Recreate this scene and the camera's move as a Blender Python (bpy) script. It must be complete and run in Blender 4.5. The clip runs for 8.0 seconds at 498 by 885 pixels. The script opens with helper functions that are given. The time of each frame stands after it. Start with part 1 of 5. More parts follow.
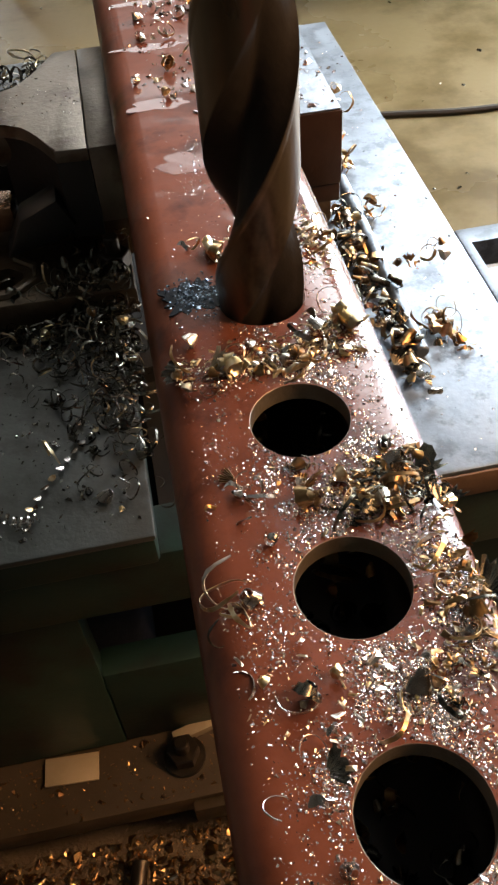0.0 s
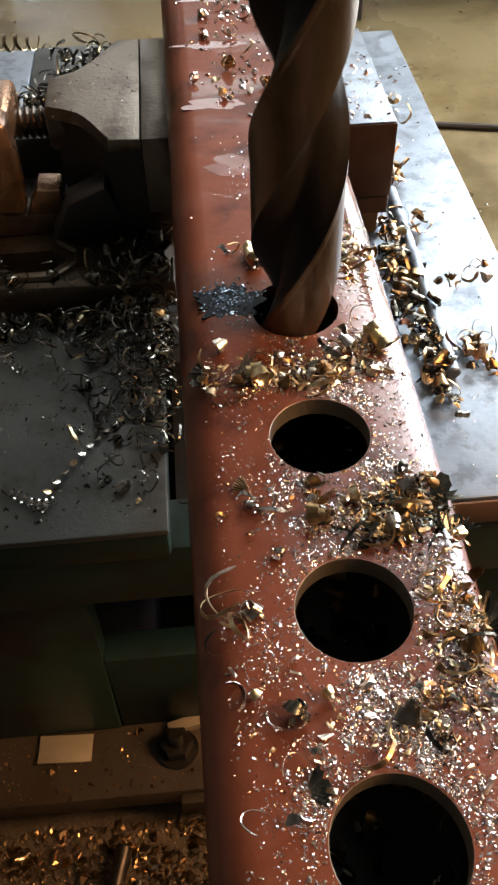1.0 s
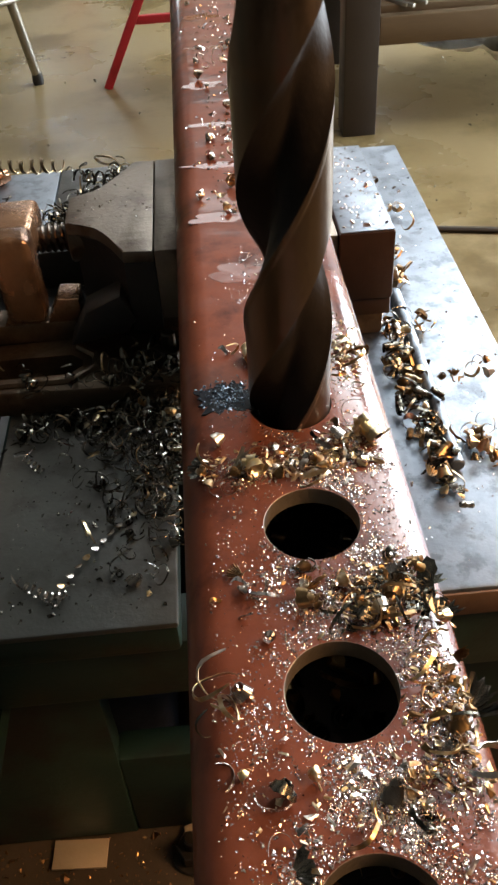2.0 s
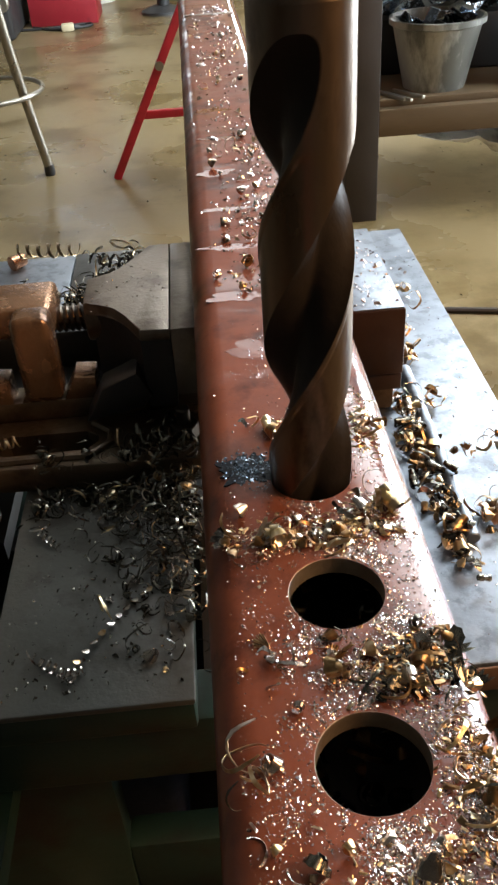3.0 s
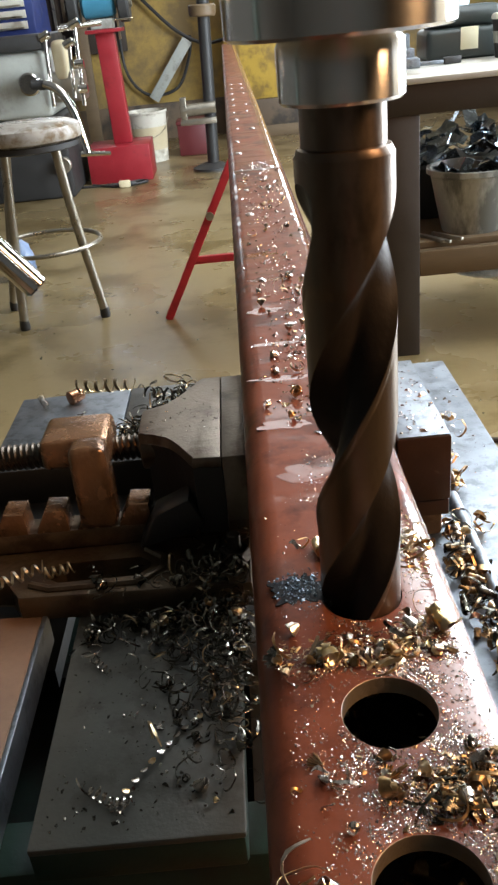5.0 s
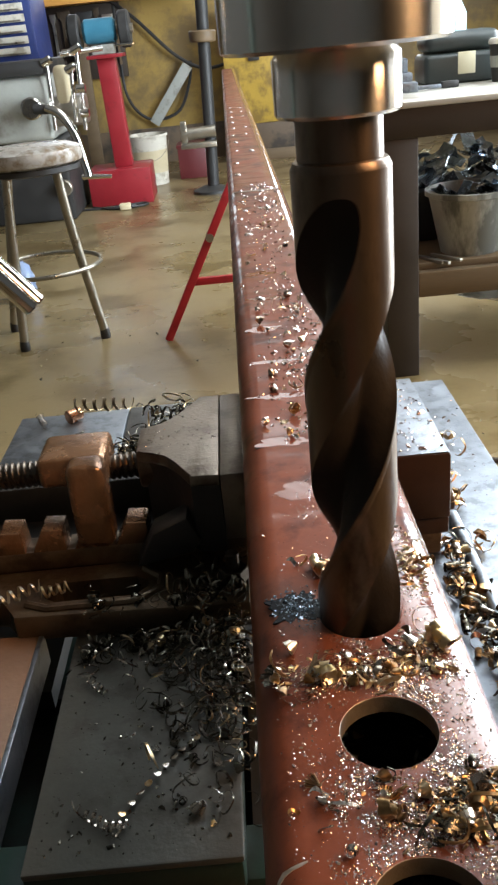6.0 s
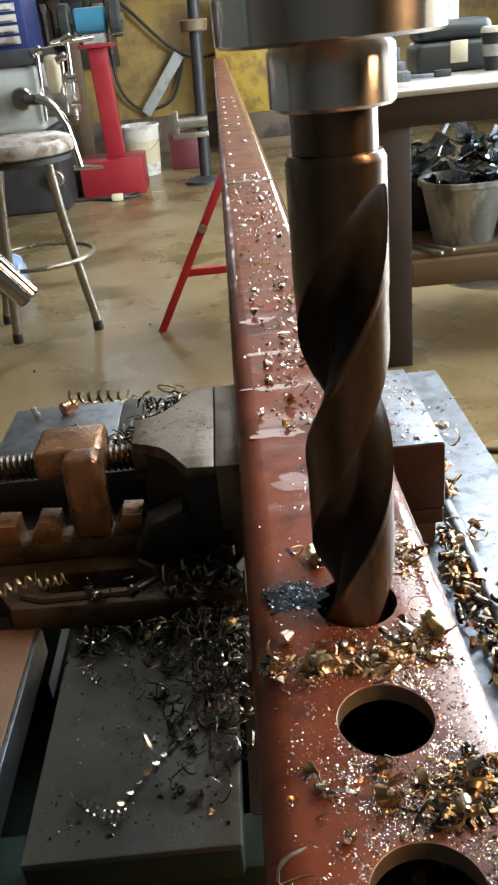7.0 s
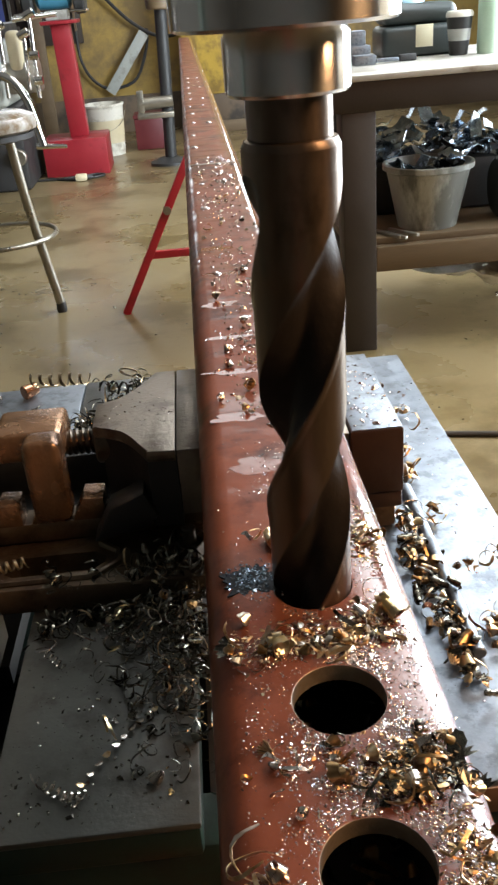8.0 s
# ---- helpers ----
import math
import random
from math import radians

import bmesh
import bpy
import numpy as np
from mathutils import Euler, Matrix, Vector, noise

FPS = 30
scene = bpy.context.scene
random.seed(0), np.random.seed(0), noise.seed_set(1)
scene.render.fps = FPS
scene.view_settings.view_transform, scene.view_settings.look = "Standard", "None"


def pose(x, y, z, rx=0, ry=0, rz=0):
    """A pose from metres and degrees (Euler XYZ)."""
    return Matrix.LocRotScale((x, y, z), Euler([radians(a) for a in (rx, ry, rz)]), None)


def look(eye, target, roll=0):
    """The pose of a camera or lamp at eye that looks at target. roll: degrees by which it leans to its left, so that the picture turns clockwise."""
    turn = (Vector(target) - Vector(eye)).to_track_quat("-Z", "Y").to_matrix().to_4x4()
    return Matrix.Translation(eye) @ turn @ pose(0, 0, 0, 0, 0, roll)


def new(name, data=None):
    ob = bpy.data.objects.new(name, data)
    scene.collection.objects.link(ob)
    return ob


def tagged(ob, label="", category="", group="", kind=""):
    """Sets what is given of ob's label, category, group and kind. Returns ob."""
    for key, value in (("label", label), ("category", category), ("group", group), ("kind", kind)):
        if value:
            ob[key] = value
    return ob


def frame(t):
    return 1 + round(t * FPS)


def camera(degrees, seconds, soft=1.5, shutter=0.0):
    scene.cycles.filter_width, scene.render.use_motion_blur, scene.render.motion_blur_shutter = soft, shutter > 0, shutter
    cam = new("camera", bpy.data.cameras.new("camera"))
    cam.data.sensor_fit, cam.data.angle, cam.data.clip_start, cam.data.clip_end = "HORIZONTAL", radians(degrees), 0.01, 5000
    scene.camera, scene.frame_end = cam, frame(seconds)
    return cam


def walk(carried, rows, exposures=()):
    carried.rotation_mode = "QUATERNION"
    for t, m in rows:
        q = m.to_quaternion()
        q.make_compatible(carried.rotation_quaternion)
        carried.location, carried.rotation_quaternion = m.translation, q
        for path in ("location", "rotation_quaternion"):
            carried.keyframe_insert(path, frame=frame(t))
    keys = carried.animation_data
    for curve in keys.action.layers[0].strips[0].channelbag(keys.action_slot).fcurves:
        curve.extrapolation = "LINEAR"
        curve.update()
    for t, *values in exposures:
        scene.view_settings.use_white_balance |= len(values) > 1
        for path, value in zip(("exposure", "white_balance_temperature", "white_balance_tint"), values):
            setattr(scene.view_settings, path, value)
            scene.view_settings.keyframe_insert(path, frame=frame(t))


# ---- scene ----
cam = camera(32.5, 8.0, soft=2.4, shutter=0.25)
PATH = [
    (0, (-0.036, -0.232, 1.096), (0.119, 1.098, -0.389), -5.4),
    (0.5, (-0.037, -0.231, 1.097), (0.111, 1.094, -0.393), -4.1),
    (1, (-0.033, -0.23, 1.1), (0.058, 1.1, -0.391), -1.7),
    (1.5, (-0.026, -0.233, 1.103), (0.02, 1.178, -0.313), -2.4),
    (1.7, (-0.023, -0.237, 1.107), (0.013, 1.211, -0.272), -3.9),
    (2.8, (-0.028, -0.246, 1.106), (0.03, 1.352, -0.096), -4.1),
    (3, (-0.03, -0.246, 1.107), (0.023, 1.368, -0.073), -4.2),
    (3.5, (-0.031, -0.252, 1.108), (0.005, 1.411, -0.002), -4.9),
    (4, (-0.033, -0.253, 1.109), (-0.019, 1.46, 0.077), -5.2),
    (4.5, (-0.032, -0.256, 1.109), (-0.047, 1.501, 0.154), -5.6),
    (5, (-0.032, -0.258, 1.11), (-0.06, 1.523, 0.2), -5.9),
    (5.2, (-0.032, -0.259, 1.111), (-0.065, 1.528, 0.214), -6.1),
    (6.3, (-0.031, -0.256, 1.106), (-0.052, 1.548, 0.243), -5.8),
    (6.5, (-0.031, -0.259, 1.108), (-0.05, 1.543, 0.24), -6.1),
    (7, (-0.032, -0.258, 1.108), (-0.043, 1.535, 0.222), -6.0),
    (7.5, (-0.032, -0.256, 1.107), (-0.026, 1.526, 0.199), -5.8),
    (8, (-0.029, -0.26, 1.109), (0.036, 1.511, 0.182), -4.8),
]
walk(cam, [(t, look(eye, target, roll)) for t, eye, target, roll in PATH])

# ---------------------------------------------------------------- light
world = bpy.data.worlds.new("world")
scene.world = world
world.use_nodes = True
wn = world.node_tree.nodes
wl = world.node_tree.links
sky = wn.new("ShaderNodeTexSky")
sky.sky_type = "NISHITA"
sky.sun_disc = False
sky.sun_elevation, sky.sun_rotation = radians(35), radians(70)
wl.new(sky.outputs[0], wn["Background"].inputs[0])
wn["Background"].inputs[1].default_value = 0.10


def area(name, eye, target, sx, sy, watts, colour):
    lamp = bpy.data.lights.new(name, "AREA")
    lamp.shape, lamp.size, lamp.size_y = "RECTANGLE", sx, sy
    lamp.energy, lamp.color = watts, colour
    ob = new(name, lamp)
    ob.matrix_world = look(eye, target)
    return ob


# daylight in the big door of the right-hand wall, the cool tube light over the machine, an added unseen warm lamp at
# the side
area("door_daylight", (3.02, 3.2, 1.65), (0, 3.2, 1.2), 3.2, 2.9, 560, (0.83, 0.92, 1.0))
area("ceiling_light_lamp", (1.15, 2.05, 2.62), (0.6, 1.0, 0.8), 1.5, 0.6, 40, (0.90, 0.96, 1.0))
area("wide_light_lamp", (0.45, 6.40, 3.44), (0.45, 6.40, 0.0), 1.6, 3.9, 48, (0.95, 0.97, 1.0))
# overhead fill and sheen for tube and table, added out of view
area("panel_fill_lamp", (0.95, 2.9, 3.44), (0.95, 2.9, 0.0), 1.0, 3.4, 56, (0.83, 0.91, 1.0))
# unseen warm source added for the orange highlights; no opening is built here
area("warm_side_lamp", (1.06, -0.30, 1.78), (0.0, 0.0, 0.95), 0.42, 0.80, 21, (1.0, 0.57, 0.28))
area("window_daylight", (-1.35, 8.66, 2.02), (-0.8, 0.0, 1.0), 1.2, 0.86, 9, (0.90, 0.95, 1.0))
area("window_daylight", (1.14, 8.66, 2.02), (0.6, 0.0, 1.0), 0.56, 0.86, 15, (0.86, 0.93, 1.0))
scene.view_settings.exposure = 0.26


# ---------------------------------------------------------------- materials
def surf(name, c1, c2, scale=20.0, rough=(0.4, 0.6), metal=0.0, bump=0.1, fine=200.0, stain=None, stain_at=0.6,
         stain_scale=4.0, vary=0.0, coat=0.0, stretch=(1, 1, 1), bump_scale=None, dist=0.001):
    m = bpy.data.materials.new(name)
    m.use_nodes = True
    n, l = m.node_tree.nodes, m.node_tree.links
    b = n["Principled BSDF"]
    tc = n.new("ShaderNodeTexCoord")
    mp = n.new("ShaderNodeMapping")
    mp.inputs["Scale"].default_value = stretch
    l.new(tc.outputs["Object"], mp.inputs[0])

    def nz(s, detail=5.0, r=0.6):
        t = n.new("ShaderNodeTexNoise")
        t.inputs["Scale"].default_value, t.inputs["Detail"].default_value, t.inputs["Roughness"].default_value = s, detail, r
        l.new(mp.outputs[0], t.inputs["Vector"])
        return t

    big, small = nz(scale), nz(fine, 3.0)
    mixf = n.new("ShaderNodeMath")
    mixf.operation = "MULTIPLY_ADD"
    l.new(small.outputs[0], mixf.inputs[0])
    mixf.inputs[1].default_value = 0.45
    sub = n.new("ShaderNodeMath")
    sub.operation = "MULTIPLY_ADD"
    l.new(big.outputs[0], sub.inputs[0])
    sub.inputs[1].default_value, sub.inputs[2].default_value = 1.7, -0.57
    l.new(sub.outputs[0], mixf.inputs[2])
    ramp = n.new("ShaderNodeMix")
    ramp.data_type = "RGBA"
    l.new(mixf.outputs[0], ramp.inputs[0])
    ramp.inputs[6].default_value, ramp.inputs[7].default_value = (*c1, 1), (*c2, 1)
    out = ramp.outputs[2]
    if stain:
        st = nz(stain_scale, 7.0, 0.65)
        mr = n.new("ShaderNodeMapRange")
        mr.inputs[1].default_value, mr.inputs[2].default_value = stain_at - 0.06, stain_at + 0.06
        l.new(st.outputs[0], mr.inputs[0])
        mx = n.new("ShaderNodeMix")
        mx.data_type = "RGBA"
        l.new(mr.outputs[0], mx.inputs[0])
        l.new(out, mx.inputs[6])
        mx.inputs[7].default_value = (*stain, 1)
        out = mx.outputs[2]
    if vary:
        oi = n.new("ShaderNodeObjectInfo")
        hs = n.new("ShaderNodeHueSaturation")
        mv = n.new("ShaderNodeMapRange")
        mv.inputs[3].default_value, mv.inputs[4].default_value = 1 - vary, 1 + vary
        l.new(oi.outputs["Random"], mv.inputs[0])
        l.new(mv.outputs[0], hs.inputs["Value"])
        l.new(out, hs.inputs["Color"])
        out = hs.outputs[0]
    l.new(out, b.inputs["Base Color"])
    rr = n.new("ShaderNodeMapRange")
    rr.inputs[1].default_value, rr.inputs[2].default_value = 0.3, 0.7
    rr.inputs[3].default_value, rr.inputs[4].default_value = rough
    l.new(big.outputs[0], rr.inputs[0])
    l.new(rr.outputs[0], b.inputs["Roughness"])
    b.inputs["Metallic"].default_value = metal
    b.inputs["Coat Weight"].default_value = coat
    b.inputs["Coat Roughness"].default_value = 0.12
    if bump:
        bp = n.new("ShaderNodeBump")
        bp.inputs["Strength"].default_value, bp.inputs["Distance"].default_value = bump, dist
        src = nz(bump_scale) if bump_scale else small
        l.new(src.outputs[0], bp.inputs["Height"])
        l.new(bp.outputs[0], b.inputs["Normal"])
    return m


def turned(m, amount=0.85):
    """Lathe grooves round the axis stretch the highlights along it."""
    n, l = m.node_tree.nodes, m.node_tree.links
    t = n.new("ShaderNodeTangent")
    t.direction_type, t.axis = "RADIAL", "Z"
    b = n["Principled BSDF"]
    l.new(t.outputs[0], b.inputs["Tangent"])
    b.inputs["Anisotropic"].default_value, b.inputs["Anisotropic Rotation"].default_value = amount, 0.25
    return m


def chip_metal(name, stops, rough, metal=1.0):
    """Bright cut steel, straw to brown by heat, different on every chip."""
    m = bpy.data.materials.new(name)
    m.use_nodes = True
    n, l = m.node_tree.nodes, m.node_tree.links
    b = n["Principled BSDF"]
    oi = n.new("ShaderNodeObjectInfo")
    geo = n.new("ShaderNodeNewGeometry")
    tc = n.new("ShaderNodeTexCoord")
    nz = n.new("ShaderNodeTexNoise")
    nz.inputs["Scale"].default_value = 260
    l.new(tc.outputs["Object"], nz.inputs["Vector"])
    add = n.new("ShaderNodeMath")
    add.operation = "ADD"
    l.new(oi.outputs["Random"], add.inputs[0])
    l.new(geo.outputs["Random Per Island"], add.inputs[1])
    ad2 = n.new("ShaderNodeMath")
    ad2.operation = "MULTIPLY_ADD"
    l.new(nz.outputs[0], ad2.inputs[0])
    ad2.inputs[1].default_value = 0.5
    l.new(add.outputs[0], ad2.inputs[2])
    fr = n.new("ShaderNodeMath")
    fr.operation = "FRACT"
    l.new(ad2.outputs[0], fr.inputs[0])
    cr = n.new("ShaderNodeValToRGB")
    els = cr.color_ramp.elements
    els[0].position, els[0].color = 0.0, (*stops[0], 1)
    els[1].position, els[1].color = 1.0, (*stops[-1], 1)
    for i, c in enumerate(stops[1:-1]):
        els.new((i + 1) / (len(stops) - 1)).color = (*c, 1)
    l.new(fr.outputs[0], cr.inputs[0])
    l.new(cr.outputs[0], b.inputs["Base Color"])
    b.inputs["Metallic"].default_value, b.inputs["Roughness"].default_value = metal, rough
    bp = n.new("ShaderNodeBump")
    bp.inputs["Strength"].default_value, bp.inputs["Distance"].default_value = 0.5, 0.0004
    l.new(nz.outputs[0], bp.inputs["Height"])
    l.new(bp.outputs[0], b.inputs["Normal"])
    return m


M = {}
def oily_primer():
    """Red primer under a patchy film of cutting oil."""
    m = surf("red_primer", (0.104, 0.0295, 0.0140), (0.180, 0.0525, 0.0255), 30, (0.34, 0.50), 0, 0, 420,
             stain=(0.060, 0.0170, 0.0090), stain_at=0.58, stain_scale=22)
    n, l = m.node_tree.nodes, m.node_tree.links
    b = n["Principled BSDF"]
    tc = n.new("ShaderNodeTexCoord")
    mp = n.new("ShaderNodeMapping")
    mp.inputs["Scale"].default_value = (0.5, 1.7, 1)
    l.new(tc.outputs["Object"], mp.inputs[0])
    film = n.new("ShaderNodeTexNoise")
    film.inputs["Scale"].default_value, film.inputs["Detail"].default_value = 26, 4
    l.new(mp.outputs[0], film.inputs["Vector"])
    wet = n.new("ShaderNodeMapRange")
    wet.inputs[1].default_value, wet.inputs[2].default_value = 0.50, 0.64
    wet.inputs[3].default_value, wet.inputs[4].default_value = 0.02, 0.6
    l.new(film.outputs[0], wet.inputs[0])
    split = n.new("ShaderNodeSeparateXYZ")
    l.new(tc.outputs["Object"], split.inputs[0])
    edge = n.new("ShaderNodeMapRange")            # coat raised along one long edge to place its white highlight
    edge.inputs[1].default_value, edge.inputs[2].default_value = 0.012, 0.026
    l.new(split.outputs[0], edge.inputs[0])
    edge_coat = n.new("ShaderNodeMath")
    edge_coat.operation = "MAXIMUM"
    l.new(wet.outputs[0], edge_coat.inputs[0])
    l.new(edge.outputs[0], edge_coat.inputs[1])
    soak = n.new("ShaderNodeMath")
    soak.operation = "MAXIMUM"
    l.new(edge_coat.outputs[0], soak.inputs[0])
    l.new(soak.outputs[0], b.inputs["Coat Weight"])
    b.inputs["Coat Roughness"].default_value = 0.07
    b.inputs["Specular IOR Level"].default_value = 0.10
    drops = n.new("ShaderNodeTexNoise")
    drops.inputs["Scale"].default_value, drops.inputs["Detail"].default_value = 700, 4
    l.new(tc.outputs["Object"], drops.inputs["Vector"])
    wave = n.new("ShaderNodeTexNoise")
    wave.inputs["Scale"].default_value = 60
    l.new(tc.outputs["Object"], wave.inputs["Vector"])
    grit = n.new("ShaderNodeMapRange")            # grit sticks round the drilled holes
    grit.inputs[1].default_value, grit.inputs[2].default_value = 0.01, -0.04
    grit.inputs[3].default_value, grit.inputs[4].default_value = 0.03, 0.24
    l.new(split.outputs[1], grit.inputs[0])
    l.new(grit.outputs[0], soak.inputs[1])
    b1, b2 = n.new("ShaderNodeBump"), n.new("ShaderNodeBump")
    l.new(grit.outputs[0], b2.inputs["Strength"])
    b1.inputs["Strength"].default_value, b1.inputs["Distance"].default_value = 0.35, 0.0010
    b2.inputs["Distance"].default_value = 0.0009
    l.new(wave.outputs[0], b1.inputs["Height"])
    l.new(drops.outputs[0], b2.inputs["Height"])
    l.new(b1.outputs[0], b2.inputs["Normal"])
    l.new(b1.outputs[0], b.inputs["Normal"])
    l.new(b2.outputs[0], b.inputs["Coat Normal"])
    return m


M["primer"] = oily_primer()
M["cut_steel"] = surf("cut_steel", (0.22, 0.175, 0.125), (0.36, 0.30, 0.23), 90, (0.3, 0.5), 0.7, 0.3, 600)
M["bit"] = surf("bronzed_steel", (0.105, 0.077, 0.057), (0.180, 0.135, 0.101), 40, (0.26, 0.38), 0.88, 0.15, 300,
                stain=(0.045, 0.033, 0.025), stain_at=0.58, stain_scale=40, stretch=(1, 1, 0.3))
# flutes near-black beside the bronze lands, with specular turned low
M["flute"] = surf("near_black_flute", (0.012, 0.010, 0.009), (0.024, 0.019, 0.015), 40, (0.40, 0.55), 0.0, 0.2, 300)
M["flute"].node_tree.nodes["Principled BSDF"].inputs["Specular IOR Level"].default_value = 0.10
M["quill"] = surf("turned_steel", (0.60, 0.58, 0.54), (0.70, 0.68, 0.64), 40, (0.20, 0.27), 1, 0.0, 500, stretch=(0.3, 0.3, 1.5))
turned(M["quill"])
turned(M["bit"], 0.5)
M["ground_steel"] = surf("ground_steel", (0.165, 0.187, 0.215), (0.265, 0.292, 0.327), 70, (0.37, 0.53), 0.9, 0.16, 260,
                         stain=(0.135, 0.150, 0.170), stain_at=0.56, stain_scale=85)
M["table_steel"] = surf("oily_cast_table", (0.078, 0.077, 0.066), (0.132, 0.130, 0.116), 22, (0.28, 0.44), 0.3, 0.3, 300,
                        stain=(0.055, 0.050, 0.041), stain_at=0.56, stain_scale=16)
M["green"] = surf("green_enamel", (0.010, 0.030, 0.023), (0.018, 0.045, 0.033), 14, (0.35, 0.55), 0, 0.2, 200,
                  stain=(0.012, 0.013, 0.011), stain_at=0.55, stain_scale=8)
M["vise"] = surf("brown_cast_steel", (0.098, 0.070, 0.043), (0.165, 0.118, 0.076), 35, (0.28, 0.44), 0.6, 0.4, 260,
                 stain=(0.07, 0.045, 0.03), stain_at=0.56, stain_scale=26)
M["jaw_brown"] = surf("oiled_brown_steel", (0.026, 0.0115, 0.0055), (0.042, 0.0195, 0.0095), 60, (0.34, 0.46), 0.1, 0.15, 300,
                     stain=(0.030, 0.016, 0.009), stain_at=0.60, stain_scale=14)
M["stand_red"] = surf("bright_red_paint", (0.44, 0.016, 0.026), (0.54, 0.026, 0.038), 6, (0.3, 0.45), 0, 0.1, 90,
                      stain=(0.30, 0.014, 0.02), stain_at=0.62, stain_scale=9)
# lighter bronze version of the vise brown for half nut, pawl and rack
M["vise_bronze"] = surf("bronze_brown_steel", (0.21, 0.115, 0.062), (0.36, 0.21, 0.12), 45, (0.16, 0.32), 0.7, 0.6, 260,
                      stain=(0.12, 0.07, 0.045), stain_at=0.58, stain_scale=34)
M["dado"] = surf("dark_brown_board", (0.075, 0.050, 0.030), (0.13, 0.088, 0.050), 4, (0.5, 0.7), 0, 0.2, 60, stain=(0.035, 0.026, 0.018), stain_at=0.55, stain_scale=3)
M["vise_top"] = surf("worn_grey_steel", (0.155, 0.126, 0.098), (0.26, 0.222, 0.180), 45, (0.30, 0.48), 0.8, 0.35, 320,
                     stain=(0.13, 0.10, 0.08), stain_at=0.57, stain_scale=40)
# dark iron, used also where shade is put into the colour
M["vise_dark"] = surf("greasy_iron_and_shade", (0.018, 0.017, 0.016), (0.036, 0.033, 0.030), 30, (0.4, 0.6), 0.3, 0.3, 220)
M["rust"] = surf("rusty_plate", (0.042, 0.030, 0.018), (0.085, 0.060, 0.036), 20, (0.35, 0.6), 0.3, 0.3, 200)
M["brown_plate"] = surf("brown_oxide_plate", (0.15, 0.085, 0.050), (0.25, 0.150, 0.092), 30, (0.45, 0.65), 0.2, 0.3, 200)
M["screw"] = surf("screw_steel", (0.055, 0.044, 0.035), (0.12, 0.098, 0.078), 50, (0.25, 0.4), 0.9, 0.2, 300)
M["chrome"] = surf("chrome", (0.72, 0.70, 0.67), (0.80, 0.78, 0.75), 30, (0.07, 0.15), 1, 0.0)
M["concrete"] = surf("shop_concrete", (0.155, 0.109, 0.046), (0.232, 0.174, 0.090), 1.3, (0.18, 0.42), 0, 0.25, 40,
                     stain=(0.104, 0.070, 0.026), stain_at=0.55, stain_scale=2.2)
M["yellow_wall"] = surf("yellow_wall", (0.28, 0.178, 0.036), (0.37, 0.245, 0.058), 1.2, (0.5, 0.7), 0, 0.2, 60,
                        stain=(0.17, 0.112, 0.038), stain_at=0.50, stain_scale=1.9)
M["plain_wall"] = surf("grey_wall", (0.035, 0.031, 0.028), (0.06, 0.054, 0.047), 0.8, (0.6, 0.8), 0, 0.2, 40)
M["west_wall"] = surf("pale_wall", (0.075, 0.072, 0.066), (0.11, 0.106, 0.098), 0.8, (0.6, 0.8), 0, 0.2, 40)
M["ceiling"] = surf("ceiling_board", (0.22, 0.215, 0.20), (0.29, 0.285, 0.27), 0.9, (0.7, 0.9), 0, 0.1, 40)
M["brown_steel"] = surf("dark_brown_steel", (0.021, 0.0135, 0.0085), (0.040, 0.027, 0.018), 9, (0.45, 0.65), 0.1, 0.3, 120)
M["wood"] = surf("old_shelf_wood", (0.095, 0.061, 0.030), (0.16, 0.108, 0.056), 6, (0.5, 0.7), 0, 0.3, 90, stretch=(0.3, 2, 2))
M["bench_top"] = surf("worn_bench_top", (0.40, 0.385, 0.34), (0.52, 0.50, 0.45), 6, (0.3, 0.5), 0.2, 0.2, 80,
                      stain=(0.25, 0.22, 0.17), stain_at=0.58, stain_scale=5)
M["maroon"] = surf("maroon_paint", (0.075, 0.010, 0.012), (0.12, 0.018, 0.020), 6, (0.4, 0.6), 0, 0.1, 90)
M["red"] = surf("red_paint", (0.20, 0.010, 0.016), (0.275, 0.018, 0.025), 6, (0.3, 0.45), 0, 0.1, 90,
                stain=(0.13, 0.010, 0.012), stain_at=0.62, stain_scale=5)
M["blue"] = surf("blue_paint", (0.03, 0.14, 0.22), (0.05, 0.20, 0.29), 8, (0.3, 0.45), 0, 0.1, 90)
M["navy"] = surf("navy_paint", (0.015, 0.03, 0.14), (0.02, 0.045, 0.19), 5, (0.35, 0.5), 0, 0.1, 90)
# rubber and plastic black, used also to colour in shaded gaps
M["black"] = surf("black_rubber_and_shade", (0.012, 0.012, 0.012), (0.028, 0.027, 0.026), 12, (0.45, 0.65), 0, 0.2, 120)
M["grey_paint"] = surf("grey_machine_paint", (0.30, 0.31, 0.28), (0.40, 0.41, 0.37), 5, (0.35, 0.5), 0, 0.1, 80,
                       stain=(0.19, 0.18, 0.15), stain_at=0.6, stain_scale=4)
M["white_plastic"] = surf("white_plastic", (0.58, 0.55, 0.47), (0.70, 0.67, 0.58), 6, (0.4, 0.6), 0, 0.1, 60,
                          stain=(0.36, 0.32, 0.25), stain_at=0.58, stain_scale=8)
M["cream"] = surf("cream_casting", (0.52, 0.44, 0.28), (0.62, 0.54, 0.36), 9, (0.4, 0.6), 0, 0.1, 80)
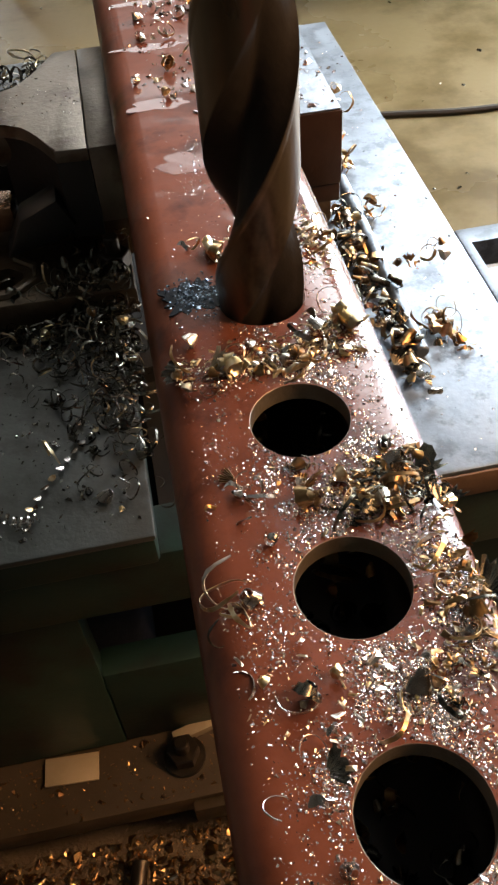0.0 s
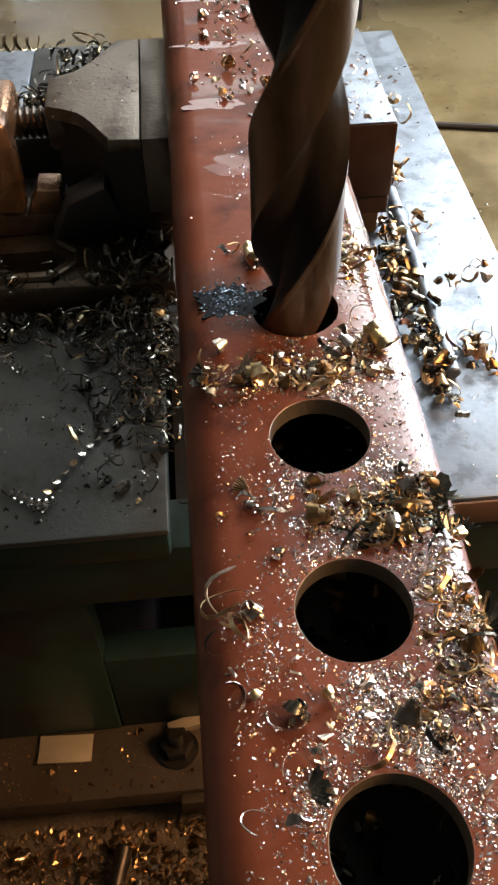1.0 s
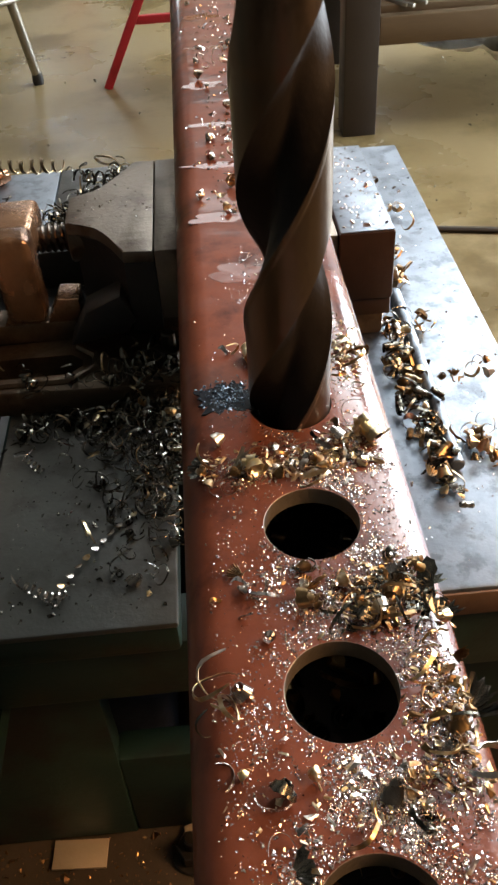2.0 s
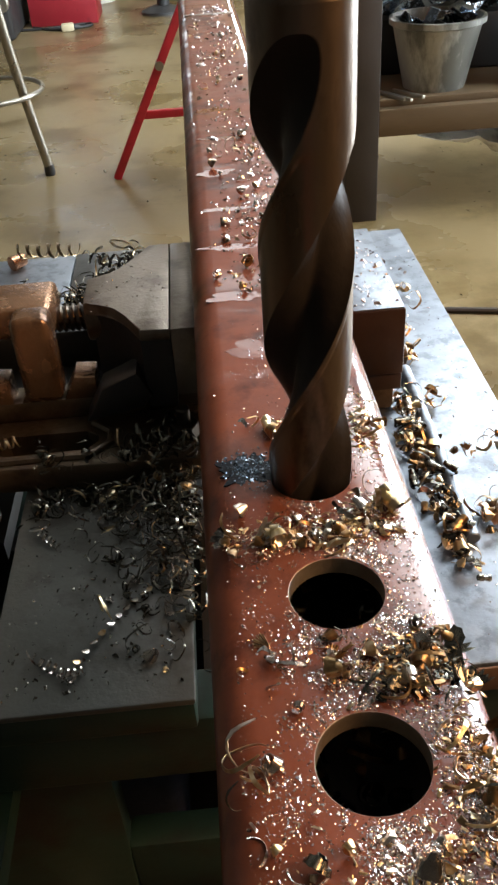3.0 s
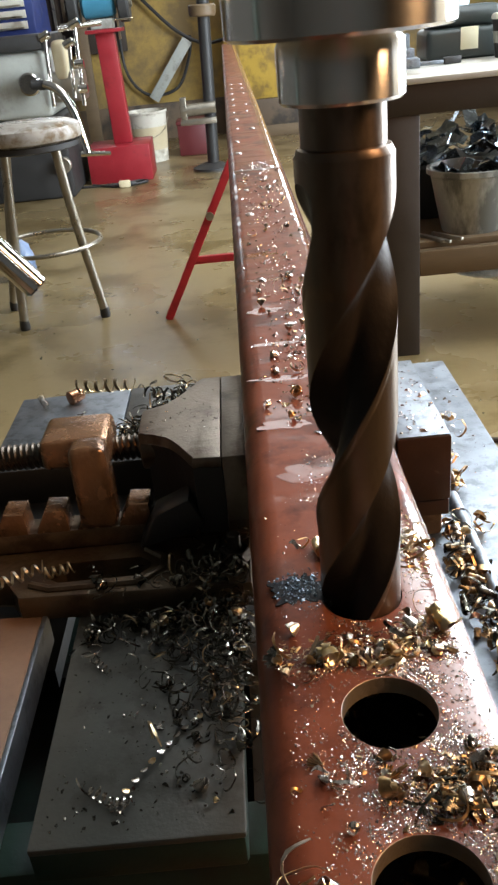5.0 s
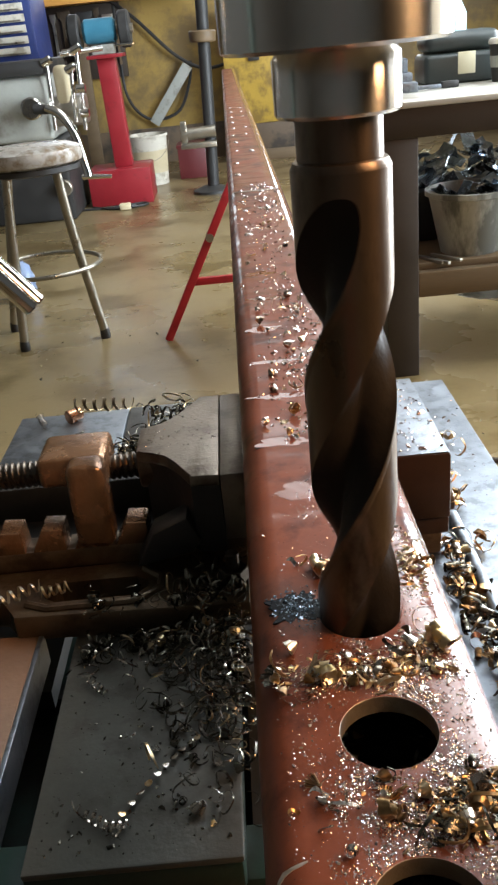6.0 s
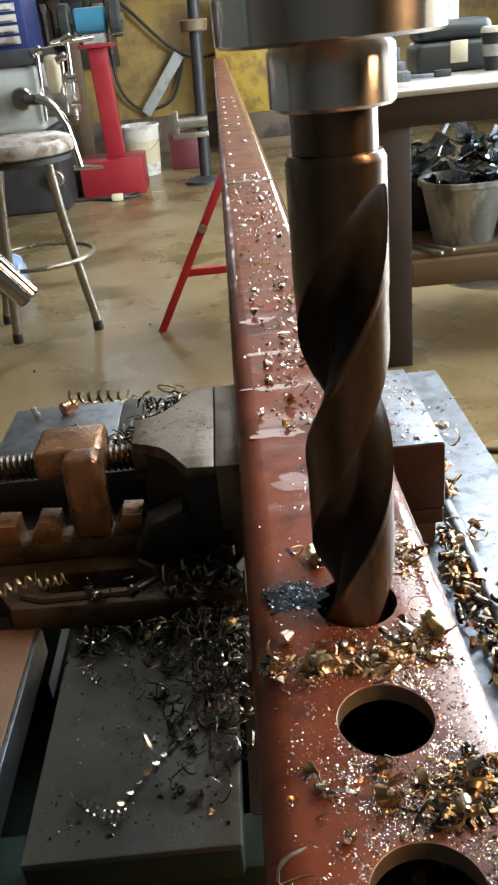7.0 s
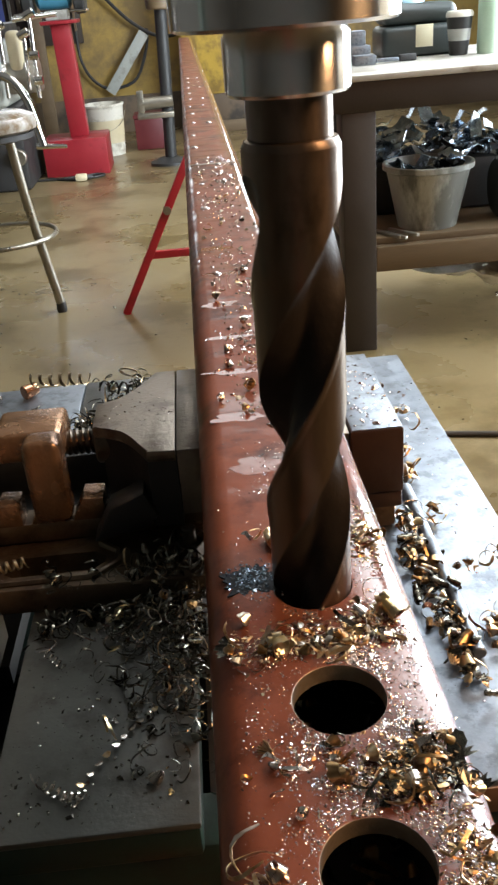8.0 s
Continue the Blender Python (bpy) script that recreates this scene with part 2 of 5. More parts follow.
M["galv"] = surf("scuffed_pail_plastic", (0.26, 0.26, 0.23), (0.44, 0.44, 0.39), 9, (0.35, 0.5), 0, 0.2, 70,
                 stain=(0.10, 0.10, 0.085), stain_at=0.50, stain_scale=7, stretch=(1, 1, 0.35))
M["scrap"] = surf("scrap_steel", (0.10, 0.13, 0.165), (0.55, 0.64, 0.72), 22, (0.16, 0.30), 0.95, 0.3, 90)
M["seat"] = surf("patched_seat_vinyl", (0.24, 0.22, 0.19), (0.40, 0.37, 0.33), 12, (0.16, 0.4), 0, 0.5, 60,
                 stain=(0.15, 0.10, 0.055), stain_at=0.57, stain_scale=11)
M["tarnish"] = surf("tarnished_tube", (0.26, 0.235, 0.19), (0.40, 0.37, 0.31), 14, (0.25, 0.4), 0.85, 0.1, 120)
M["tag"] = surf("tan_tag_plate", (0.36, 0.29, 0.19), (0.46, 0.38, 0.27), 40, (0.4, 0.55), 0.4, 0.2, 300)
M["blue_bag"] = surf("pale_blue_plastic", (0.11, 0.16, 0.27), (0.20, 0.26, 0.38), 12, (0.25, 0.4), 0, 0.3, 60)
M["blue_rag"] = surf("blue_grey_rag", (0.025, 0.035, 0.06), (0.07, 0.09, 0.14), 40, (0.7, 0.9), 0, 0.6, 160)
M["swarf_floor"] = surf("oily_brown_grit", (0.055, 0.038, 0.022), (0.14, 0.095, 0.055), 40, (0.35, 0.6), 0.2, 0.8, 220, dist=0.003)
M["paper"] = surf("pale_label", (0.66, 0.62, 0.42), (0.74, 0.70, 0.52), 20, (0.5, 0.6), 0, 0)
M["dark_case"] = surf("dark_green_case", (0.022, 0.029, 0.028), (0.038, 0.048, 0.045), 8, (0.35, 0.5), 0, 0.1, 80)
M["clear_blue"] = surf("pale_blue_bottle", (0.30, 0.50, 0.60), (0.42, 0.62, 0.70), 10, (0.1, 0.2), 0, 0)
M["pale_green"] = surf("pale_green_label", (0.30, 0.42, 0.30), (0.42, 0.52, 0.40), 10, (0.35, 0.5), 0, 0)
M["gold_chip"] = chip_metal("straw_chip", [(0.80, 0.55, 0.22), (0.85, 0.72, 0.50), (0.42, 0.24, 0.09), (0.85, 0.80, 0.70),
                                            (0.16, 0.10, 0.06), (0.58, 0.46, 0.28)], 0.28)
M["silver_chip"] = chip_metal("bright_chip", [(0.50, 0.46, 0.40), (0.26, 0.22, 0.18), (0.70, 0.67, 0.63), (0.38, 0.31, 0.25),
                                               (0.84, 0.82, 0.80)], 0.25)
M["dark_chip"] = chip_metal("oily_chip", [(0.08, 0.075, 0.062), (0.20, 0.18, 0.14), (0.05, 0.048, 0.042), (0.33, 0.31, 0.25),
                                           (0.10, 0.092, 0.075), (0.16, 0.145, 0.11)], 0.26)
# steel crumbs; the near-white stops also paint in sparkle of wet oil
M["crumb"] = chip_metal("crumb_and_oil_sparkle", [(0.86, 0.87, 0.95), (0.22, 0.11, 0.075), (0.90, 0.90, 0.97), (0.45, 0.36, 0.30), (0.12, 0.06, 0.045), (0.80, 0.70, 0.55), (0.92, 0.93, 0.99)], 0.14, 0.8)
# pale blue stops put the puddle's glints into the crumb colour
M["blue_chip"] = chip_metal("wet_chip_glints", [(0.02, 0.025, 0.03), (0.30, 0.38, 0.46), (0.015, 0.015, 0.018), (0.65, 0.75, 0.85)], 0.2, 0.6)
M["brown_chip"] = chip_metal("brown_chip", [(0.20, 0.11, 0.05), (0.36, 0.20, 0.08), (0.10, 0.06, 0.035), (0.45, 0.30, 0.14),
                                             (0.14, 0.09, 0.05)], 0.3)

# ---------------------------------------------------------------- building helpers
ZT = 0.91          # top of the red tube
ORIGIN = {}


def thing(name, base, label, category, group="", kind=""):
    ob = new(name)
    ob.location = base
    ob.empty_display_size = 0.02
    ORIGIN[ob.name] = Vector(base)
    return tagged(ob, label, category, group, kind)


def mesh_of(bm, name, material, sharp=38):
    bmesh.ops.recalc_face_normals(bm, faces=bm.faces)
    me = bpy.data.meshes.new(name)
    bm.to_mesh(me)
    bm.free()
    me.shade_smooth()
    me.set_sharp_from_angle(angle=radians(sharp))
    me.materials.append(material)
    return me


def part(name, bm, material, parent, label="", sharp=38):
    """One mesh, modelled in world places, under a thing or a part."""
    o = ORIGIN[parent.name]
    bmesh.ops.translate(bm, vec=-o, verts=bm.verts)
    ob = new(name, mesh_of(bm, name, material, sharp))
    ob.parent = parent
    ORIGIN[ob.name] = o
    return tagged(ob, label)


def solo(name, bm, material, base, label, category, group="", kind="", sharp=38):
    """A thing of one mesh, modelled in world places, with its origin at base."""
    bmesh.ops.translate(bm, vec=-Vector(base), verts=bm.verts)
    ob = new(name, mesh_of(bm, name, material, sharp))
    ob.location = base
    ORIGIN[ob.name] = Vector(base)
    return tagged(ob, label, category, group, kind)


def box(lo, hi, bev=0.0, bm=None, seg=2):
    bm = bm or bmesh.new()
    c = [(a + b) / 2 for a, b in zip(lo, hi)]
    s = [b - a for a, b in zip(lo, hi)]
    g = bmesh.ops.create_cube(bm, size=1, matrix=Matrix.Translation(c) @ Matrix.Diagonal((*s, 1)))
    if bev:
        edges = list({e for v in g["verts"] for e in v.link_edges})
        bmesh.ops.bevel(bm, geom=edges, offset=bev, segments=seg, affect="EDGES", profile=0.5)
    return bm


def obox(m, size, bev=0.0, bm=None):
    """A box of that size, centred on the pose m."""
    b2 = box([-v / 2 for v in size], [v / 2 for v in size], bev)
    bmesh.ops.transform(b2, matrix=m, verts=b2.verts)
    if bm is None:
        return b2
    me = bpy.data.meshes.new("tmp")
    b2.to_mesh(me)
    b2.free()
    bm.from_mesh(me)
    bpy.data.meshes.remove(me)
    return bm


def rod(p0, p1, r0, r1=None, n=20, bm=None, bev=0.0):
    bm = bm or bmesh.new()
    p0, p1 = Vector(p0), Vector(p1)
    r1 = r0 if r1 is None else r1
    q = (p1 - p0).to_track_quat("Z", "Y").to_matrix()
    h = (p1 - p0).length
    prof = [(r0, 0), (r1, h)] if not bev else [(r0 - bev, 0), (r0, bev), (r1, h - bev), (r1 - bev, h)]
    rings = []
    for r, z in prof:
        rings.append([bm.verts.new(p0 + q @ Vector((r * math.cos(a), r * math.sin(a), z))) for a in (2 * math.pi * i / n for i in range(n))])
    for a, b in zip(rings, rings[1:]):
        for i in range(n):
            bm.faces.new((a[i], a[(i + 1) % n], b[(i + 1) % n], b[i]))
    bm.faces.new(rings[0][::-1])
    bm.faces.new(rings[-1])
    return bm


def lathe(at, prof, n=48, bm=None, closed=False):
    """Turned about the upright through at; prof: radius, height."""
    bm = bm or bmesh.new()
    rings = []
    for r, z in prof:
        rings.append([bm.verts.new((at[0] + r * math.cos(a), at[1] + r * math.sin(a), at[2] + z)) for a in (2 * math.pi * i / n for i in range(n))])
    pairs = list(zip(rings, rings[1:])) + ([(rings[-1], rings[0])] if closed else [])
    for a, b in pairs:
        for i in range(n):
            bm.faces.new((a[i], a[(i + 1) % n], b[(i + 1) % n], b[i]))
    if not closed:
        bm.faces.new(rings[0][::-1])
        bm.faces.new(rings[-1])
    return bm


def sweep(pts, r, n=8, bm=None, closed=False):
    bm = bm or bmesh.new()
    pts = [Vector(p) for p in pts]
    rings = []
    up = Vector((0.13, 0.21, 0.97))
    for i, p in enumerate(pts):
        a = pts[i - 1] if i or closed else p
        b = pts[(i + 1) % len(pts)] if i + 1 < len(pts) or closed else p
        d = (b - a).normalized()
        u = d.cross(up)
        u = (u if u.length > 0.05 else d.cross(Vector((1, 0, 0)))).normalized()
        v = d.cross(u)
        rings.append([bm.verts.new(p + r * (math.cos(t) * u + math.sin(t) * v)) for t in (2 * math.pi * k / n for k in range(n))])
    pairs = list(zip(rings, rings[1:])) + ([(rings[-1], rings[0])] if closed else [])
    for a, b in pairs:
        for k in range(n):
            bm.faces.new((a[k], a[(k + 1) % n], b[(k + 1) % n], b[k]))
    if not closed:
        bm.faces.new(rings[0][::-1])
        bm.faces.new(rings[-1])
    return bm


def bez(p, n=16):
    """A smooth line through the points p."""
    p = [Vector(q) for q in p]
    out = []
    for i in range(len(p) - 1):
        a, b, c, d = p[max(i - 1, 0)], p[i], p[i + 1], p[min(i + 2, len(p) - 1)]
        for k in range(n):
            t = k / n
            out.append(0.5 * (2 * b + (c - a) * t + (2 * a - 5 * b + 4 * c - d) * t * t + (3 * b - a - 3 * c + d) * t ** 3))
    return out + [p[-1]]


def prism(poly, lo, hi, axis="z", bev=0.0, bm=None):
    """poly pulled from lo to hi along an axis (poly holds the two other coordinates, in order)."""
    bm = bm or bmesh.new()
    put = {"z": lambda a, b, h: (a, b, h), "y": lambda a, b, h: (a, h, b), "x": lambda a, b, h: (h, a, b)}[axis]
    r0 = [bm.verts.new(put(a, b, lo)) for a, b in poly]
    r1 = [bm.verts.new(put(a, b, hi)) for a, b in poly]
    fs = [bm.faces.new(r0[::-1]), bm.faces.new(r1)]
    n = len(poly)
    for i in range(n):
        fs.append(bm.faces.new((r0[i], r0[(i + 1) % n], r1[(i + 1) % n], r1[i])))
    if bev:
        edges = list({e for f in fs[:2] for e in f.edges})
        bmesh.ops.bevel(bm, geom=edges, offset=bev, segments=2, affect="EDGES", profile=0.5)
    return bm


def cut(ob, cutters):
    """Takes the cutters (bmeshes in world places) out of a mesh object for good."""
    for bm in cutters:
        bmesh.ops.recalc_face_normals(bm, faces=bm.faces)
        me = bpy.data.meshes.new("cutter")
        bm.to_mesh(me)
        bm.free()
        c = new("cutter", me)
        mod = ob.modifiers.new("cut", "BOOLEAN")
        mod.operation, mod.object, mod.solver = "DIFFERENCE", c, "EXACT"
        bpy.context.view_layer.update()
        done = bpy.data.meshes.new_from_object(ob.evaluated_get(bpy.context.evaluated_depsgraph_get()))
        ob.modifiers.clear()
        ob.data = done
        bpy.data.objects.remove(c)
    ob.data.shade_smooth()
    ob.data.set_sharp_from_angle(angle=radians(38))


# ---------------------------------------------------------------- the room
def room():
    solo("floor", box((-5, -4, -0.2), (3.2, 8.9, 0)), M["concrete"], (0, 0, 0), "tan stained concrete workshop floor", "floor", kind="structure")
    north = thing("wall_north", (0, 8.7, 0), "grimy yellow painted workshop wall with two high windows", "wall", kind="structure")
    for lo, hi in (((-5, 8.7, 0), (3.2, 8.9, 1.58)), ((-5, 8.7, 2.46), (3.2, 8.9, 3.6)), ((-5, 8.7, 1.5802), (-1.96, 8.9, 2.4598)), ((-0.74, 8.7, 1.5802), (0.85, 8.9, 2.4598)), ((1.43, 8.7, 1.5802), (3.2, 8.9, 2.4598))):
        part("wall_panel", box(lo, hi), M["yellow_wall"], north)
    for x, w in ((-1.958, 1.216), (0.852, 0.576)):
        part("window_sill", box((x, 8.665, 1.5803), (x + w, 8.88, 1.592), 0.002), M["white_plastic"], north, "pale window sill")
    solo("baseboard", box((-4.98, 8.672, 0), (3.18, 8.6995, 0.33), 0.004), M["dado"], (0, 8.69, 0), "dark brown boarding along the foot of the wall", "baseboard", kind="structure")
    solo("wall_south", box((-5, -4.2, 0), (3.2, -4, 3.6)), M["west_wall"], (0, -4, 0), "plain grey workshop wall", "wall", kind="structure")
    solo("wall_west", box((-5.2, -4.2, 0), (-5, 8.9, 3.6)), M["west_wall"], (-5, 0, 0), "plain grey workshop wall", "wall", kind="structure")
    east = thing("wall_east", (3.2, 2.6, 0), "plain grey workshop wall with a wide open door", "wall", kind="structure")
    part("wall_panel", box((3.2, -4.2, 0), (3.4, 0.3, 3.6)), M["plain_wall"], east)
    part("wall_panel", box((3.2, 4.9, 0), (3.4, 8.9, 3.6)), M["plain_wall"], east)
    part("wall_panel", box((3.2, 0.3, 3.2), (3.4, 4.9, 3.6)), M["plain_wall"], east)
    solo("ceiling", box((-5.2, -4.2, 3.6), (3.4, 8.9, 3.7)), M["ceiling"], (0, 0, 3.6), "pale board ceiling", "ceiling", kind="structure")
    solo("ground", box((3.4, -30, -0.25), (60, 40, -0.02)), M["concrete"], (3.4, 0, -0.02), "concrete yard outside the door", "ground", kind="structure")


# ---------------------------------------------------------------- the red tube
HOLES = (0.0, -0.0598, -0.1195, -0.1765)
HOLE_R = 0.0151


def rounded(w0, w1, h0, h1, r, n=8):
    out = []
    for cx, cz, a0 in ((w1 - r, h1 - r, 0), (w0 + r, h1 - r, 90), (w0 + r, h0 + r, 180), (w1 - r, h0 + r, 270)):
        for k in range(n + 1):
            a = radians(a0 + 90 * k / n)
            out.append((cx + r * math.cos(a), cz + r * math.sin(a)))
    return out


def red_tube():
    x0, x1, zb = -0.0410, 0.0365, ZT - 0.0775
    wall = 0.0064
    bm = bmesh.new()
    ys = (-0.62, 5.35)
    outer, inner = rounded(x0, x1, zb, ZT, 0.0130), rounded(x0 + wall, x1 - wall, zb + wall, ZT - wall, 0.0065)
    n = len(outer)
    ring = [[bm.verts.new((a, y, b)) for a, b in p] for y in ys for p in (outer, inner)]
    for i in range(n):
        j = (i + 1) % n
        bm.faces.new((ring[0][i], ring[0][j], ring[2][j], ring[2][i]))
        # inner walls coloured dark to deepen the shade inside the bore
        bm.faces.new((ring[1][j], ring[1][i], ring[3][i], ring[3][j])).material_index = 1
        bm.faces.new((ring[0][j], ring[0][i], ring[1][i], ring[1][j]))
        bm.faces.new((ring[2][i], ring[2][j], ring[3][j], ring[3][i]))
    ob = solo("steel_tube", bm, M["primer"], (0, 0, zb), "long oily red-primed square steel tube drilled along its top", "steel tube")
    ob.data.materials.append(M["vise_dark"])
    cut(ob, [rod((0, y, ZT - 0.03), (0, y, ZT + 0.02), HOLE_R, n=56) for y in HOLES])
    for k, y in enumerate(HOLES[1:]):
        rim = lathe((0, y, 0), [(HOLE_R + 0.0001, ZT - 0.0066), (HOLE_R + 0.0001, ZT + 0.00005), (HOLE_R - 0.00008, ZT - 0.0001), (HOLE_R - 0.0001, ZT - 0.0065)], 56, closed=True)
        part("hole_wall", rim, M["cut_steel"], ob, "bright freshly cut bore")
    # faint joint across the top
    part("weld_line", box((x0 + 0.008, 0.935, ZT - 0.001), (x1 - 0.008, 0.945, ZT + 0.0006), 0.0004), M["vise_top"], ob, "dull ground weld across the tube")
    return ob


# ---------------------------------------------------------------- drill bit and spindle
LEAD, FLUTE_END, TIP = 0.158, 0.1525, -0.03


def drill_bit():
    bit = thing("drill_bit", (0, 0, ZT), "bronze twist drill bit with dark flutes, turning in the tube", "drill bit")
    R, n = HOLE_R - 0.0002, 72       # n: points on each half turn, the first half of them across the flute
    body = bmesh.new()
    land, runout = 0.44, 0.040       # share of each half turn that is land; length over which a flute fades
    z1 = FLUTE_END - runout
    heights = [TIP + (FLUTE_END - 0.006 - TIP) * i / 106 for i in range(106)]
    heights += [FLUTE_END - 0.006 * (1 - i / 18) ** 2 for i in range(19)] + [0.155, 0.159]
    rings = []
    for z in heights:
        g = min(1.0, max(0.0, (FLUTE_END - z) / runout))
        wide, deep = max(0.0, 1 - (1 - g) ** 2) ** 0.38, g ** 0.6
        over = max(0.0, z - z1)
        twist = 2 * math.pi * (z - 0.30 * over * over / runout) / LEAD
        mid, half = land + (1 - land) / 2 + 0.10 * (1 - g), max(0.0008, (1 - land) / 2 * wide)
        relief = 0.0003 * min(1.0, max(0.0, (0.121 - z) / 0.001))
        ring = []
        for turn in (0.0, 0.5):
            for k in range(n):
                if k < n // 2:
                    q = 2 * k / n
                    u = mid - half + 2 * half * q
                    rr = R - relief - R * 0.70 * deep * math.sin(math.pi * q) ** 0.75 * (1 - 0.25 * q)
                else:
                    j = k - n // 2
                    off = 0.0125 * j if j < 5 else 0.05 + (0.95 - 2 * half) * (j - 4) / (n // 2 - 4)
                    u = mid + half + off
                    rr = R if j < 4 else R - relief
                ang = 2 * math.pi * (turn + u / 2) + twist
                ring.append(body.verts.new((rr * math.cos(ang), rr * math.sin(ang), ZT + z)))
        rings.append(ring)
    for a, b, z in zip(rings, rings[1:], heights):
        for k in range(2 * n):
            f = body.faces.new((a[k], a[(k + 1) % (2 * n)], b[(k + 1) % (2 * n)], b[k]))
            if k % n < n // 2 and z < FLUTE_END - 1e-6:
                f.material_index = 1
    body.faces.new(rings[0][::-1])
    body.faces.new(rings[-1])
    ob = part("fluted_body", body, M["bit"], bit)
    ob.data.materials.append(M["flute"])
    part("shank_shoulder", lathe((0, 0, ZT), [(R - 0.00005, 0.1588), (R, 0.1591), (0.0138, 0.1612), (0.0128, 0.1616)], 64), M["bit"], bit)
    part("shank", lathe((0, 0, ZT), [(0.0126, 0.1617), (0.0126, 0.20)], 64), M["bit"], bit, "reduced round shank")
    return bit


def spindle():
    sp = thing("drill_spindle", (0, 0, ZT + 0.173), "bright turned steel spindle nose holding the drill bit", "spindle")
    z = ZT + 0.1735
    part("collar", lathe((0, 0, z), [(0.0130, 0), (0.0172, 0), (0.0180, 0.0010), (0.0180, 0.0150), (0.0165, 0.0172)], 72), M["quill"], sp, "turned steel collar")
    part("quill", lathe((0, 0, z), [(0.018, 0.0172), (0.0306, 0.0172), (0.0318, 0.0182), (0.0318, 0.115), (0.030, 0.117)], 80), M["quill"], sp, "wide turned steel quill")
    part("head", lathe((0, 0, z), [(0.034, 0.117), (0.075, 0.117), (0.080, 0.122), (0.080, 0.318), (0.078, 0.3195)], 64), M["green"], sp, "green cast spindle housing")
    # unseen arm and column, added leftwards to darken what the bit reflects
    part("housing_arm", box((-1.6, -0.06, z + 0.32), (0.07, 0.10, z + 0.52), 0.02), M["green"], sp)
    part("column", rod((-1.5, 0.02, 0), (-1.5, 0.02, z + 0.8), 0.10, n=32), M["green"], sp)
    lv = part("feed_lever", rod((-0.238, 0.30, 1.040), (-0.170, 0.30, 0.955), 0.0088, 0.0088, 24, bev=0.0012), M["chrome"], sp, "chromed feed lever")
    part("lever_stem", sweep(bez([(-0.2382, 0.30, 1.0402), (-0.32, 0.30, 1.15), (-0.34, 0.24, 1.32), (-0.33, 0.09, 1.48)], 8), 0.0072, 14), M["chrome"], lv)
    return sp


# ---------------------------------------------------------------- the table of the drilling machine
TZ = 0.768


def drill_table():
    t = thing("drill_table", (0, 0.3, 0), "green box table of a drilling machine with an oily machined top", "machine table")
    part("left_top", box((-0.160, 0.014, TZ - 0.0045), (-0.056, 0.56, TZ), 0.0015), M["table_steel"], t, "dark oily machined top plate")
    part("right_top", box((0.048, 0.018, TZ - 0.020), (0.162, 0.555, TZ), 0.0018), M["ground_steel"], t, "bright ground top plate")
    part("plate_front", box((0.050, 0.0163, TZ - 0.019), (0.40, 0.0178, TZ - 0.002), 0.0005), M["brown_plate"], t, "brown rusted front edge of the plate")
    lobe = part("side_lobe", box((0.162, 0.018, TZ - 0.020), (0.40, 0.212, TZ), 0.0015), M["ground_steel"], t, "bright ground top plate with a slot")
    cut(lobe, [box((0.168, 0.168, TZ - 0.05), (0.45, 0.196, TZ + 0.02))])
    part("rust_top", box((-0.40, -0.16, TZ - 0.026), (-0.183, 0.188, TZ + 0.004), 0.001), M["brown_plate"], t, "rusty brown side plate")
    part("edge_strip", box((-0.1829, -0.16, TZ - 0.018), (-0.1798, 0.188, TZ + 0.0045), 0.0005), M["ground_steel"], t, "bright worn plate edge")
    part("back_plate", box((-0.272, 0.40, TZ - 0.02), (-0.1605, 0.556, TZ + 0.001), 0.0015), M["ground_steel"], t, "grey steel top plate")
    part("plate_body", box((-0.161, 0.0155, TZ - 0.026), (-0.0565, 0.56, TZ - 0.0047), 0.003), M["green"], t, "green painted plate edge")
    # first slot floor and the filler are black to stand for shaded gaps
    part("slot_floor", box((-0.056, 0.056, TZ - 0.09), (0.048, 0.56, TZ - 0.075)), M["black"], t, "slot floor coloured black for the shade between the plates")
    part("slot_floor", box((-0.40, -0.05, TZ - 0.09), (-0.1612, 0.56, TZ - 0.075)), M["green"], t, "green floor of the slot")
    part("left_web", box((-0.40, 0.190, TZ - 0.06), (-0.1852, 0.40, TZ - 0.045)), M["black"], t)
    # the green front, with an opening
    fy0, fy1 = 0.036, 0.055
    part("front_rail", box((-0.40, 0.022, 0.694), (0.41, fy1, TZ - 0.0265), 0.003), M["green"], t)
    part("front_post", prism([(-0.40, 0.5005), (-0.113, 0.5005), (-0.112, 0.61), (-0.112, 0.6935), (-0.40, 0.6935)], fy0 + 0.001, fy1, "y", 0.003), M["green"], t)
    part("front_sill", box((-0.1128, fy0 + 0.002, 0.5005), (0.0548, fy1 + 0.005, 0.600), 0.003), M["green"], t)
    part("front_panel", box((0.055, fy0 + 0.003, 0.52), (0.41, fy1, 0.70), 0.003), M["green"], t)
    part("side_panel", box((0.405, fy1, 0.50), (0.42, 0.21, TZ - 0.03), 0.003), M["green"], t)
    part("side_panel", box((-0.42, fy1, 0.50), (-0.405, 0.55, TZ - 0.03), 0.003), M["green"], t)
    # dark panels added inside so the front opening reads as shade
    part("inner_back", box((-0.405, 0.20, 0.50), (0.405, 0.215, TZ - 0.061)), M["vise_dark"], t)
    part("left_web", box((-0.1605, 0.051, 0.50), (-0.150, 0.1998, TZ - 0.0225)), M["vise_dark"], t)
    # bolted foot
    foot = part("foot_flange", box((-0.46, -0.012, 0.478), (0.42, 0.30, 0.500), 0.003), M["rust"], t, "oily brown bolted foot")
